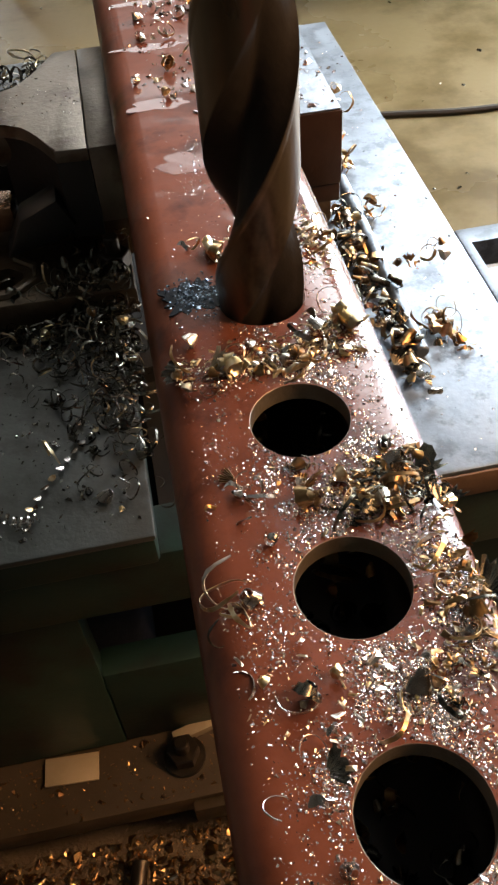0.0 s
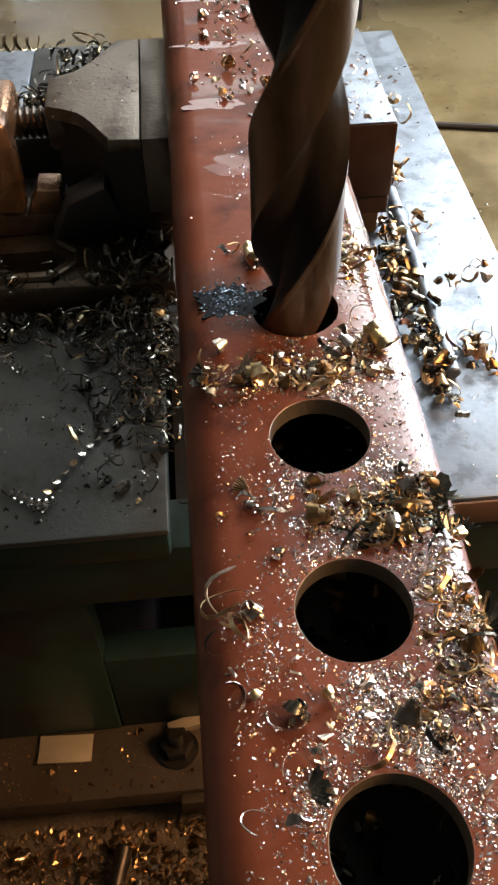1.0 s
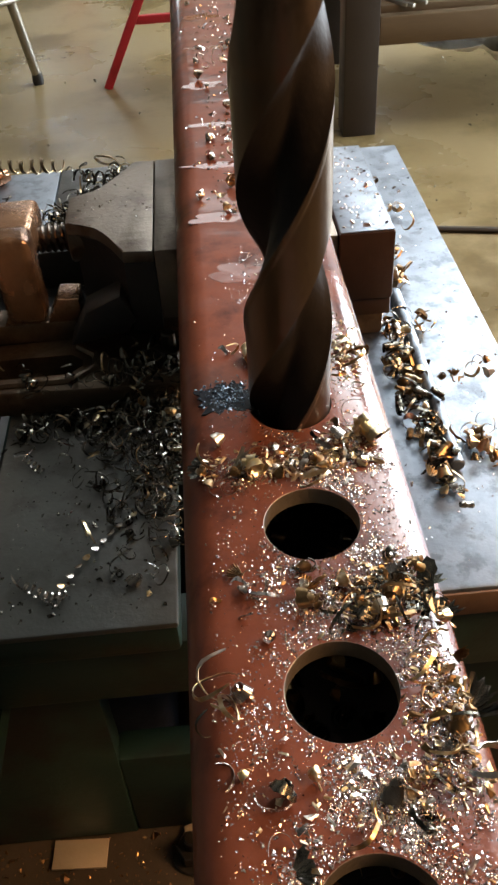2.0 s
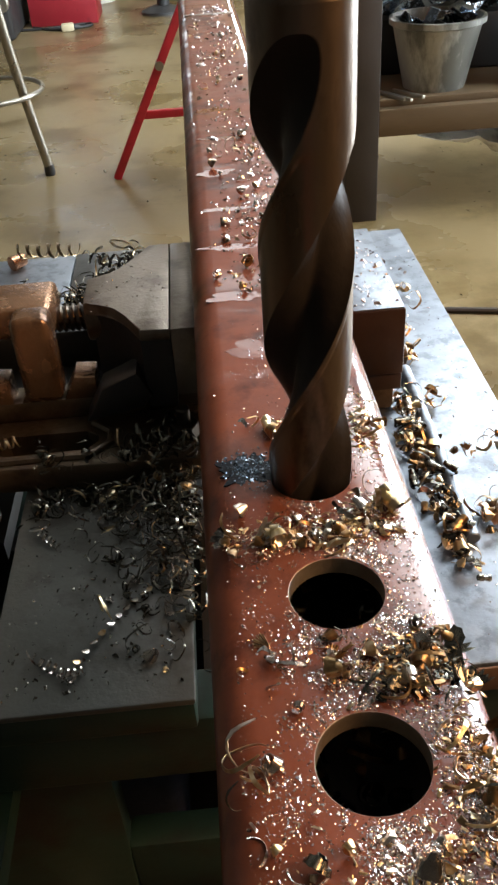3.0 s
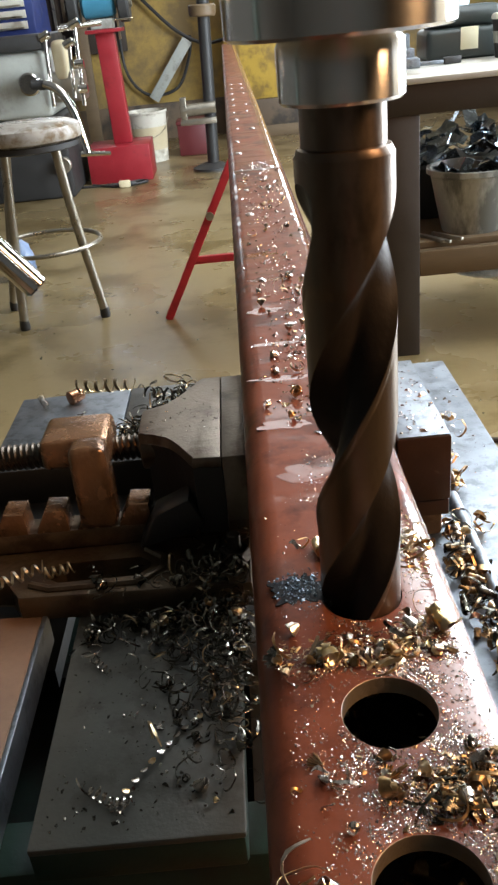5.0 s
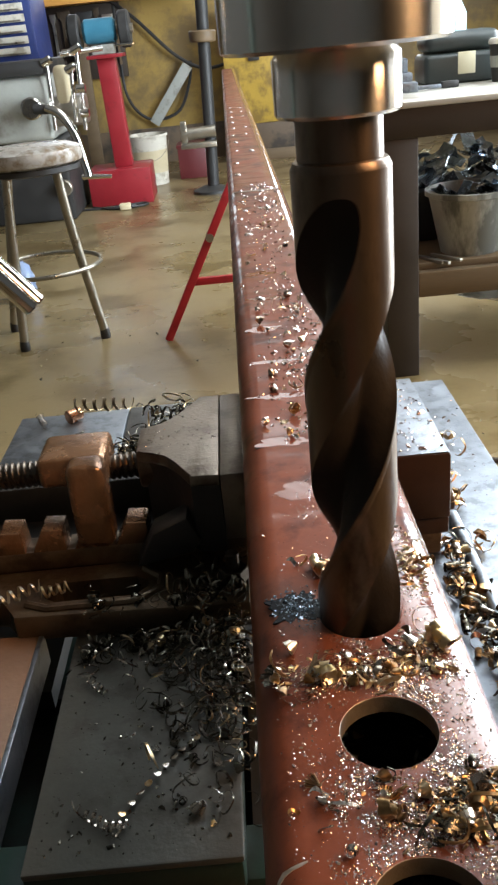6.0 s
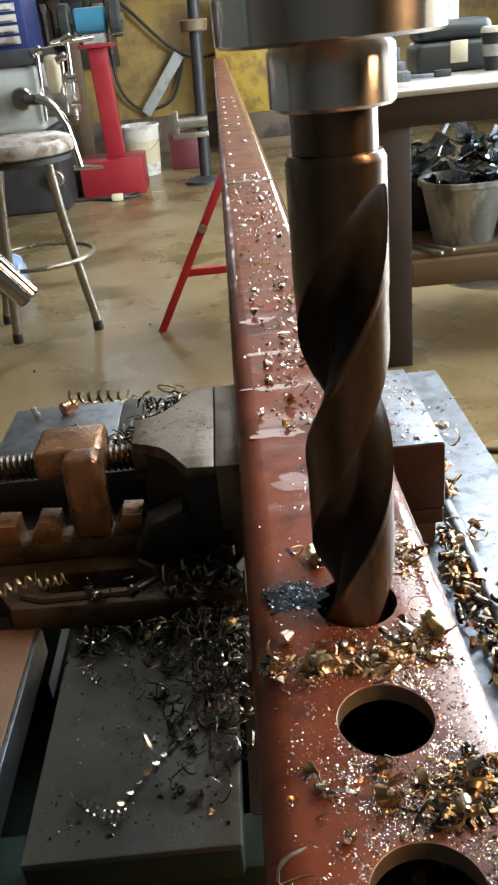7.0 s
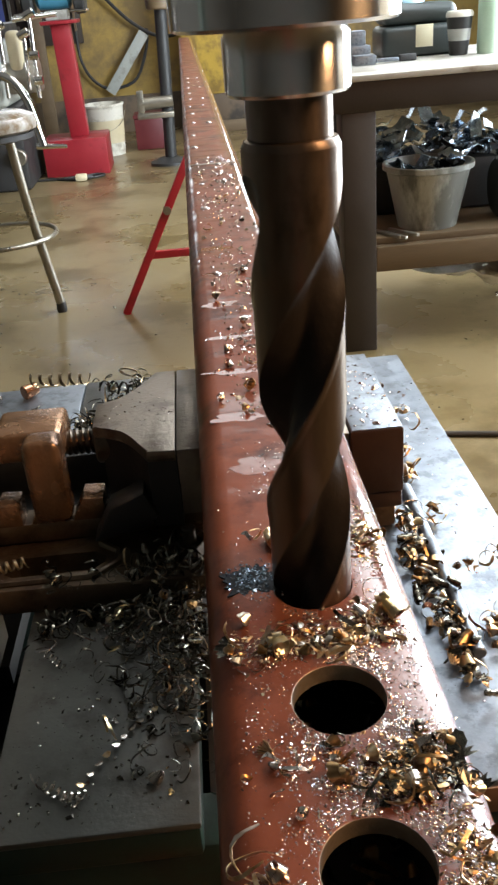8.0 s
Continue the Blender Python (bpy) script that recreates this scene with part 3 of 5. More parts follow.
    part("foot_edge", box((-0.0725, -0.020, 0.476), (0.42, -0.012, 0.498), 0.002), M["rust"], t)
    part("tag_plate", obox(pose(-0.153, 0.025, 0.5022, 0, 0, -3), (0.038, 0.020, 0.0022), 0.0004), M["tag"], t, "small tan maker's tag")
    bolt = part("bolt", rod((-0.0735, 0.018, 0.500), (-0.0735, 0.018, 0.526), 0.0052, n=20, bev=0.001), M["screw"], t, "greasy stud with nut and washer")
    part("nut", rod((-0.0735, 0.018, 0.5035), (-0.0735, 0.018, 0.515), 0.0115, n=6, bev=0.0008), M["screw"], bolt)
    part("washer", rod((-0.0735, 0.018, 0.500), (-0.0735, 0.018, 0.5034), 0.0150, n=28, bev=0.0006), M["screw"], bolt)
    part("rail_strip", obox(pose(-0.055, 0.037, 0.5035, 0, 0, 14), (0.05, 0.009, 0.008), 0.001), M["tag"], t, "pale bent strip")
    solo("cleaning_rag", box((-0.140, 0.085, 0.5), (-0.082, 0.16, 0.672), 0.012, seg=3), M["blue_rag"], (-0.11, 0.14, 0.5), "blue-grey rag stuffed inside the machine table", "rag")
    base = thing("iron_plinth", (0, 0.1, 0), "brown cast base plate strewn with grit and chips", "plinth")
    part("base_block", box((-0.60, -0.55, 0), (0.50, 0.60, 0.44), 0.01), M["vise_dark"], base)
    part("base_top", box((-0.60, -0.55, 0.4402), (0.50, 0.60, 0.446), 0.002), M["swarf_floor"], base, "oily grit on the base")
    part("foot_pad", box((-0.46, 0.03, 0.446), (0.42, 0.30, 0.4775), 0.002), M["vise_dark"], base)
    solo("steel_pin", rod((-0.128, -0.075, 0.4545), (-0.117, -0.030, 0.4545), 0.006, n=16, bev=0.001), M["screw"], (-0.12, -0.05, 0.4485), "short brown steel pin lying on the base", "pin")


# ---------------------------------------------------------------- the vise
def machine_vise():
    v = thing("machine_vise", (0, 0.27, TZ), "quick-acting machine vise of brown cast steel gripping the red tube", "vise")
    # bed, with ears and slot
    part("bed", box((-0.30, 0.2402, TZ + 0.001), (0.088, 0.2605, TZ + 0.034), 0.003), M["vise"], v, "brown cast vise bed")
    # bed floor coloured dark for the shade deep in the channel
    part("bed_floor", box((-0.30, 0.2606, TZ + 0.001), (0.088, 0.3298, TZ + 0.006)), M["vise_dark"], v)
    part("tube_seat", box((-0.056, 0.2612, TZ + 0.0062), (0.052, 0.3292, ZT - 0.0776), 0.001), M["vise_dark"], v)
    ear = part("slotted_ear", prism([(-0.196, 0.186), (-0.046, 0.180), (-0.046, 0.239), (-0.30, 0.239), (-0.30, 0.215), (-0.205, 0.205)], TZ + 0.001, TZ + 0.020, "z", 0.002), M["vise"], v, "slotted cast clamping ear")
    cut(ear, [prism([(-0.180, 0.205), (-0.172, 0.199), (-0.120, 0.199), (-0.112, 0.207), (-0.112, 0.213), (-0.120, 0.220), (-0.172, 0.220), (-0.180, 0.213)], TZ - 0.02, TZ + 0.05)])
    lip = [(-0.190, 0.198), (-0.176, 0.1915), (-0.116, 0.1915), (-0.1035, 0.204), (-0.1035, 0.216), (-0.116, 0.2275)]
    part("ear_lip", sweep([(a, b, TZ + 0.0205) for a, b in lip], 0.0030, 8), M["vise"], v)
    # fixed jaw
    part("fixed_jaw", box((0.0525, 0.212, ZT - 0.095), (0.0865, 0.338, ZT - 0.0485), 0.0016), M["jaw_brown"], v, "solid brown steel jaw block")
    part("fixed_jaw_top", box((0.0535, 0.2130, ZT - 0.0487), (0.0855, 0.337, ZT - 0.0477), 0.0004), M["ground_steel"], v, "worn grey jaw top")
    part("jaw_foot", box((0.0525, 0.2135, TZ + 0.0345), (0.0860, 0.336, ZT - 0.0952), 0.0015), M["jaw_brown"], v)
    part("jaw_liner", box((0.0370, 0.215, ZT - 0.092), (0.0522, 0.336, ZT - 0.0500), 0.0010), M["vise_top"], v, "hard steel jaw plate")
    # moving jaw: flared top, scooped flank
    top = [(-0.0580, 0.212), (-0.0580, 0.342), (-0.0715, 0.342)]
    for k in range(9):
        s = k / 8
        top.append((-0.0735 - 0.040 * s, 0.340 - 0.048 * (1 - (1 - s) ** 2.0)))
    top.append((-0.1135, 0.256))
    for k in range(9):
        s = k / 8
        top.append((-0.1120 + 0.036 * s, 0.2555 - 0.042 * s ** 2.2))
    part("moving_jaw_top", prism(top, ZT - 0.0560, ZT - 0.0480, "z", 0.0012), M["vise_top"], v, "flared worn grey jaw top")
    low = [(-0.0582, 0.216), (-0.0582, 0.338), (-0.085, 0.325), (-0.110, 0.288), (-0.110, 0.262), (-0.095, 0.250), (-0.083, 0.232), (-0.0765, 0.218)]
    # body colour near-black, holding the shade under the jaw top
    part("moving_jaw_body", prism(low, TZ + 0.0348, ZT - 0.0561, "z", 0.002), M["vise_dark"], v, "scooped jaw body coloured dark for the shade below its top")
    part("screw_boss", rod((-0.1145, 0.274, ZT - 0.066), (-0.088, 0.274, ZT - 0.066), 0.0165, n=28, bev=0.001), M["vise"], v)
    part("jaw_wing", prism([(-0.118, ZT - 0.112), (-0.080, ZT - 0.104), (-0.074, ZT - 0.096), (-0.082, ZT - 0.078), (-0.105, ZT - 0.088)], 0.214, 0.236, "y", 0.002), M["vise_dark"], v)
    part("jaw_liner", box((-0.0576, 0.2125, ZT - 0.096), (-0.0415, 0.343, ZT - 0.0486), 0.0010), M["vise_top"], v, "hard steel jaw plate")
    # screw with its thread
    sy, sz, sr = 0.274, ZT - 0.066, 0.0098
    part("screw_core", rod((-0.46, sy, sz), (-0.1146, sy, sz), sr - 0.0022, n=20), M["screw"], v)
    turns = int((0.46 - 0.1146) / 0.0042)
    helix = [(-0.46 + 0.0042 * i / 14, sy + (sr - 0.0016) * math.cos(2 * math.pi * i / 14), sz + (sr - 0.0016) * math.sin(2 * math.pi * i / 14)) for i in range(turns * 14)]
    part("screw_thread", sweep(helix, 0.0013, 5), M["screw"], v, "square threaded screw")
    # half nut riding on the rack
    part("nut_block", box((-0.181, 0.252, ZT - 0.069), (-0.134, 0.296, ZT - 0.0470), 0.005, seg=3), M["vise_bronze"], v, "rust-brown cast half nut")
    part("nut_pawl", box((-0.1595, 0.2350, ZT - 0.108), (-0.1335, 0.2580, ZT - 0.0462), 0.0065, seg=4), M["vise_bronze"], v, "rust-brown cast pawl")
    for k in range(6):
        x = -0.2765 + 0.0285 * k
        part("rack_tooth", prism([(x, TZ + 0.034), (x + 0.0235, TZ + 0.034), (x + 0.0225, TZ + 0.050), (x + 0.009, TZ + 0.051)], 0.2375, 0.2585, "y", 0.0012), M["vise_bronze"], v)
    part("rack_cheek", box((-0.30, 0.2378, TZ + 0.0202), (-0.105, 0.2400, TZ + 0.0345), 0.0008), M["vise"], v)
    part("rear_rail", box((-0.30, 0.330, TZ + 0.001), (-0.058, 0.352, TZ + 0.036), 0.002), M["vise_dark"], v)
    clip = thing("clamp_stud", (-0.048, 0.205, TZ + 0.02), "small greasy clamp stud with a nut", "stud")
    part("stud", rod((-0.0555, 0.204, TZ + 0.020), (-0.0555, 0.204, TZ + 0.042), 0.0045, n=16, bev=0.0008), M["screw"], clip)
    part("nut", rod((-0.0555, 0.204, TZ + 0.0205), (-0.0555, 0.204, TZ + 0.031), 0.0095, n=6, bev=0.0008), M["screw"], clip)
    solo("steel_rod", rod((0.1035, 0.10, TZ + 0.0045), (0.1055, 0.285, TZ + 0.0045), 0.0042, n=18, bev=0.0008), M["ground_steel"], (0.1045, 0.19, TZ), "thin bright steel rod lying on the table", "rod")
    solo("jaw_lug", rod((0.0866, 0.300, TZ + 0.0085), (0.110, 0.300, TZ + 0.0085), 0.0080, n=18, bev=0.001), M["vise"], (0.087, 0.30, TZ), "brown bolt end in the jaw block", "bolt")
    solo("copper_piece", rod((-0.219, 0.530, TZ + 0.0075), (-0.207, 0.540, TZ + 0.0085), 0.0075, 0.006, 14, bev=0.001), surf("copper", (0.62, 0.30, 0.16), (0.75, 0.40, 0.24), 60, (0.2, 0.3), 1, 0.2), (-0.213, 0.535, TZ), "small copper offcut on the table", "offcut")


# ---------------------------------------------------------------- farther things
def stool():
    s = thing("work_stool", (-0.86, 3.26, 0), "worn metal work stool with a taped padded seat", "stool")
    c = Vector((-0.80, 3.20, 0))
    part("seat_pad", lathe((c.x, c.y, 0.715), [(0.175, 0), (0.197, 0.012), (0.203, 0.035), (0.196, 0.058), (0.160, 0.072), (0.06, 0.078), (0.01, 0.079)], 40), M["seat"], s, "patched grey vinyl seat")
    part("seat_pan", lathe((c.x, c.y, 0.690), [(0.165, 0), (0.185, 0.006), (0.185, 0.0248)], 36), M["black"], s)
    for fx, fy, tx, ty in ((-0.630, 3.20, -0.700, 3.14), (-0.955, 3.13, -0.885, 3.10), (-1.06, 3.42, -0.93, 3.32)):
        leg = part("leg", sweep(bez([(tx, ty, 0.69), ((tx * 2 + fx) / 3 - 0.004, (ty * 2 + fy) / 3, 0.44), (fx, fy, 0.03)], 8), 0.0185, 12), M["tarnish"], s)
        part("rubber_foot", lathe((fx, fy, 0), [(0.020, 0), (0.022, 0.012), (0.019, 0.042)], 16), M["vise_dark"], leg)
    rc = Vector((-0.835, 3.27, 0.312))
    part("foot_ring", sweep([(rc.x + 0.225 * math.cos(a), rc.y + 0.225 * math.sin(a), rc.z) for a in (2 * math.pi * i / 40 for i in range(40))], 0.0095, 10, closed=True), M["tarnish"], s, "tarnished foot ring")


def red_support():
    s = thing("tube_stand", (-0.03, 3.1, 0), "red welded steel stand holding up the far tube", "stand")
    for sx in (-1, 1):
        x0, x1, z1 = -0.005 + sx * 0.352, -0.005 + sx * 0.030, 0.605
        d = Vector((x1 - x0, 0, z1))
        m = Matrix.Translation(((x0 + x1) / 2, 3.09, z1 / 2)) @ d.to_track_quat("Z", "Y").to_matrix().to_4x4()
        part("leg", obox(m, (0.036, 0.030, d.length), 0.003), M["stand_red"], s)
    part("cross_bar", box((-0.225, 3.078, 0.215), (0.215, 3.102, 0.243), 0.002), M["stand_red"], s)
    part("post", box((-0.030, 3.07, 0.57), (0.022, 3.12, 0.80), 0.003), M["stand_red"], s)
    part("top_bar", box((-0.035, 3.05, 0.8002), (0.030, 3.30, ZT - 0.0778), 0.003), M["stand_red"], s)
    part("pivot_bolt", rod((-0.145, 3.06, 0.40), (-0.145, 3.12, 0.40), 0.016, n=16), M["tarnish"], s)


def grinder_stand():
    s = thing("grinder_stand", (-0.87, 6.45, 0), "red welded pedestal carrying a bench grinder", "pedestal")
    part("base_box", box((-1.12, 6.42, 0), (-0.65, 6.85, 0.26), 0.008), M["red"], s)
    m = Matrix.Translation((-0.862, 6.62, 0.64)) @ pose(0, 0, 0, 0, -1.5, 0)
    part("column", obox(m, (0.135, 0.12, 0.76), 0.008), M["red"], s)
    part("top_plate", box((-1.0, 6.50, 1.02), (-0.74, 6.74, 1.045), 0.004), M["red"], s)
    g = thing("bench_grinder", (-0.87, 6.62, 1.045), "blue bench grinder with a grey wheel guard at each end", "grinder")
    part("foot", box((-0.96, 6.55, 1.045), (-0.80, 6.69, 1.11), 0.01), M["grey_paint"], g)
    part("motor", rod((-1.01, 6.62, 1.20), (-0.77, 6.62, 1.20), 0.085, n=32, bev=0.02), M["blue"], g, "blue motor housing")
    for x0, x1 in ((-1.11, -1.03), (-0.75, -0.67)):
        w = part("wheel_guard", rod((x0, 6.62, 1.20), (x1, 6.62, 1.20), 0.125, n=36, bev=0.012), M["black"], g)
        part("hub", rod((x0 - 0.02, 6.62, 1.20), (x1 + 0.02, 6.62, 1.20), 0.03, n=16), M["tarnish"], w)
    part("tool_rest", box((-1.16, 6.46, 1.09), (-1.02, 6.54, 1.105), 0.003), M["tarnish"], g)
    part("tool_rest", box((-0.78, 6.46, 1.09), (-0.64, 6.54, 1.105), 0.003), M["chrome"], g)
    solo("power_cable", sweep(bez([(-1.10, 6.36, 0.010), (-0.9, 6.22, 0.009), (-0.70, 6.30, 0.009), (-0.74, 6.38, 0.009), (-1.0, 6.30, 0.009), (-1.35, 6.34, 0.009)], 10), 0.009, 8), M["black"], (-0.9, 6.3, 0), "black power cable looped on the floor", "cable")


def cable_plug():
    p = thing("cable_plug", (-0.84, 6.20, 0), "yellow plug on the black power cable", "plug")
    part("body", box((-0.885, 6.17, 0.001), (-0.80, 6.225, 0.05), 0.012), M["cream"], p)
    part("collar", rod((-0.8005, 6.198, 0.024), (-0.76, 6.205, 0.022), 0.019, 0.012, 14, bev=0.002), M["black"], p)


def pail(name, at, r0, r1, h, mat, label, bail=True):
    p = thing(name, at, label, "bucket")
    t = 0.004
    part("shell", lathe(at, [(r0, 0), (r1, h), (r1 - t, h), (r0 - t, t)], 40), mat, p)
    part("rim", lathe(at, [(r1 + 0.0005, h - 0.020), (r1 + 0.008, h - 0.016), (r1 + 0.008, h), (r1 + 0.0005, h + 0.002)], 40, closed=True), mat, p)
    if bail:
        part("bail_handle", sweep([(at[0] + (r1 + 0.010) * math.cos(a), at[1] - (r1 + 0.012) * abs(math.sin(a)) * 0.9, at[2] + h * (0.84 - 0.35 * math.sin(a))) for a in (math.pi * i / 20 for i in range(21))], 0.0025, 6), M["tarnish"], p)
    return p


def back_stuff():
    p = pail("white_bucket", (-0.727, 7.35, 0), 0.145, 0.170, 0.40, M["white_plastic"], "grubby white plastic bucket on the floor")
    part("label_patch", lathe((-0.727, 7.35, 0.10), [(0.1525, 0), (0.1640, 0.18), (0.1636, 0.18), (0.1520, 0)], 40, closed=True), M["cream"], p, "faded paper label")
    c = thing("red_crate", (-0.365, 7.55, 0), "dark red steel crate on the floor", "crate")
    part("crate_body", box((-0.485, 7.42, 0), (-0.245, 7.70, 0.25), 0.008), M["maroon"], c)
    part("crate_lid", box((-0.492, 7.412, 0.2502), (-0.238, 7.708, 0.28), 0.006), M["maroon"], c)
    bag = bmesh.new()
    bmesh.ops.create_icosphere(bag, subdivisions=3, radius=1)
    for q in bag.verts:
        k = 1 + 0.28 * noise.noise(q.co * 2.6) + 0.12 * noise.noise(q.co * 6.0)
        q.co = (-1.115 + 0.055 * q.co.x * k, 3.95 + 0.06 * q.co.y * k, max(0.0, 0.085 + 0.100 * q.co.z * k))
    solo("plastic_bag", bag, M["blue_bag"], (-1.115, 3.95, 0), "crumpled pale blue plastic bag on the floor", "bag")
    s = thing("post_vise", (-0.20, 6.62, 0), "black iron post with a pipe clamp and yellowed collar", "post")
    part("post", rod((-0.19, 6.62, 0.03), (-0.13, 6.62, 1.60), 0.045, n=24), M["black"], s)
    part("foot_plate", lathe((-0.20, 6.62, 0), [(0.15, 0), (0.15, 0.02), (0.07, 0.05), (0.05, 0.052)], 28), M["black"], s)
    part("collar", rod((-0.158, 6.62, 1.06), (-0.155, 6.62, 1.14), 0.095, 0.10, 28, bev=0.01), M["wood"], s)
    part("clamp_bar", box((-0.40, 6.50, 0.345), (-0.13, 6.58, 0.385), 0.005), M["tarnish"], s)
    part("clamp_screw", rod((-0.38, 6.55, 0.445), (-0.13, 6.55, 0.455), 0.042, n=18), M["tarnish"], s)
    part("clamp_jaw", box((-0.39, 6.51, 0.3852), (-0.345, 6.59, 0.54), 0.005), M["tarnish"], s)
    solo("hanging_cable", sweep(bez([(-1.05, 8.60, 1.50), (-0.80, 8.60, 1.30), (-0.45, 8.6, 0.95), (-0.15, 8.6, 0.82), (0.2, 8.6, 0.95), (0.5, 8.6, 1.3)], 10), 0.016, 8), M["black"], (0, 8.6, 0.85), "black cable sagging along the wall", "cable")
    solo("hanging_cable", sweep(bez([(-0.98, 8.62, 1.6), (-0.99, 8.62, 1.0), (-0.96, 8.62, 0.62), (-0.78, 8.62, 0.42), (-0.50, 8.62, 0.46), (-0.36, 8.62, 0.72), (-0.33, 8.62, 0.9)], 10), 0.014, 8), M["black"], (-0.8, 8.62, 0.42), "black cable looped against the wall", "cable")
    b = thing("wall_brace", (-0.62, 8.6, 0), "grey slanting brace against the wall", "brace")
    part("bar", obox(Matrix.Translation((-0.55, 8.60, 0.62)) @ pose(0, 0, 0, 0, 38, 0), (0.10, 0.04, 0.62), 0.006), M["grey_paint"], b)
    y = thing("yellow_cabinet", (0.35, 8.3, 0), "yellow steel cabinet with a black latch", "cabinet")
    part("plinth", box((-0.02, 8.1, 0.0), (0.95, 8.5, 0.33), 0.006), M["dado"], y, "dark brown plinth")
    part("body", box((-0.02, 8.1, 0.3302), (0.95, 8.5, 1.30), 0.01), surf("yellow_paint", (0.38, 0.245, 0.035), (0.50, 0.33, 0.055), 4, (0.4, 0.55), 0, 0.1, 60, stain=(0.22, 0.14, 0.035), stain_at=0.53, stain_scale=5), y)
    part("latch", box((0.20, 8.06, 0.86), (0.30, 8.10, 0.98), 0.006), M["black"], y, "black latch box")
    part("skirt", box((-0.04, 8.08, 0.0), (0.97, 8.0998, 0.10), 0.004), M["wood"], y)
    o = solo("orange_shelf", box((-1.9, 8.35, 1.46), (-0.3, 8.69, 1.52), 0.006), surf("orange_board", (0.65, 0.30, 0.06), (0.75, 0.38, 0.10), 4, (0.45, 0.6), 0, 0.1, 60), (-1.1, 8.5, 1.46), "orange wall shelf board", "shelf")
    for k, (x, w, h, mm) in enumerate(((-1.55, 0.16, 1.0, "brown_steel"), (-1.32, 0.12, 1.2, "wood"), (-1.72, 0.12, 1.25, "rust"))):
        q = thing("leaning_board", (x, 8.45, 0), "brown board leaning on the wall", "board", group="boards on the wall")
        part("board", obox(Matrix.Translation((x, 8.45, h / 2 + 0.005)) @ pose(0, 0, 0, -4, 0, 0), (w, 0.04, h), 0.004), M[mm], q)
    tb = thing("tool_board", (-1.27, 8.62, 0.85), "dark brown board hung with old hand tools", "tool board")
    part("board", box((-1.66, 8.62, 0.82), (-0.93, 8.69, 1.455), 0.005), M["brown_steel"], tb)
    for x, w, z0, z1, mm in ((-1.55, 0.03, 0.95, 1.40, "tarnish"), (-1.45, 0.06, 1.10, 1.42, "rust"), (-1.36, 0.025, 0.90, 1.38, "wood"), (-1.26, 0.08, 1.15, 1.40, "black"), (-1.15, 0.03, 0.98, 1.42, "rust"), (-1.05, 0.05, 1.05, 1.36, "tarnish"), (-0.98, 0.025, 0.92, 1.30, "wood")):
        part("hand_tool", prism([(x - w / 2, z0), (x + w / 2, z0 + 0.01), (x + w * 0.3, z0 + 0.1), (x + w * 0.3, z1 - 0.08), (x + w, z1 - 0.05), (x + w, z1), (x - w, z1), (x - w * 0.8, z1 - 0.06), (x - w * 0.3, z1 - 0.08)], 8.585, 8.6195, "y", 0.003), M[mm], tb)
    cab = thing("tool_cabinet", (-1.4, 5.2, 0.3305), "navy blue tool cabinet with pale drawer fronts", "cabinet")
    part("body", box((-1.75, 5.05, 0.3305), (-1.052, 5.5, 1.62), 0.01), M["navy"], cab)
    for k in range(9):
        z = 1.10 + 0.055 * k
        d = part("drawer", box((-1.72, 5.035, z), (-1.095, 5.0495, z + 0.040), 0.003), M["white_plastic"], cab, "pale drawer front")
        part("pull", box((-1.69, 5.025, z + 0.004), (-1.115, 5.0348, z + 0.012), 0.001), M["tarnish"], d)
    set_back(cab, 1.424)


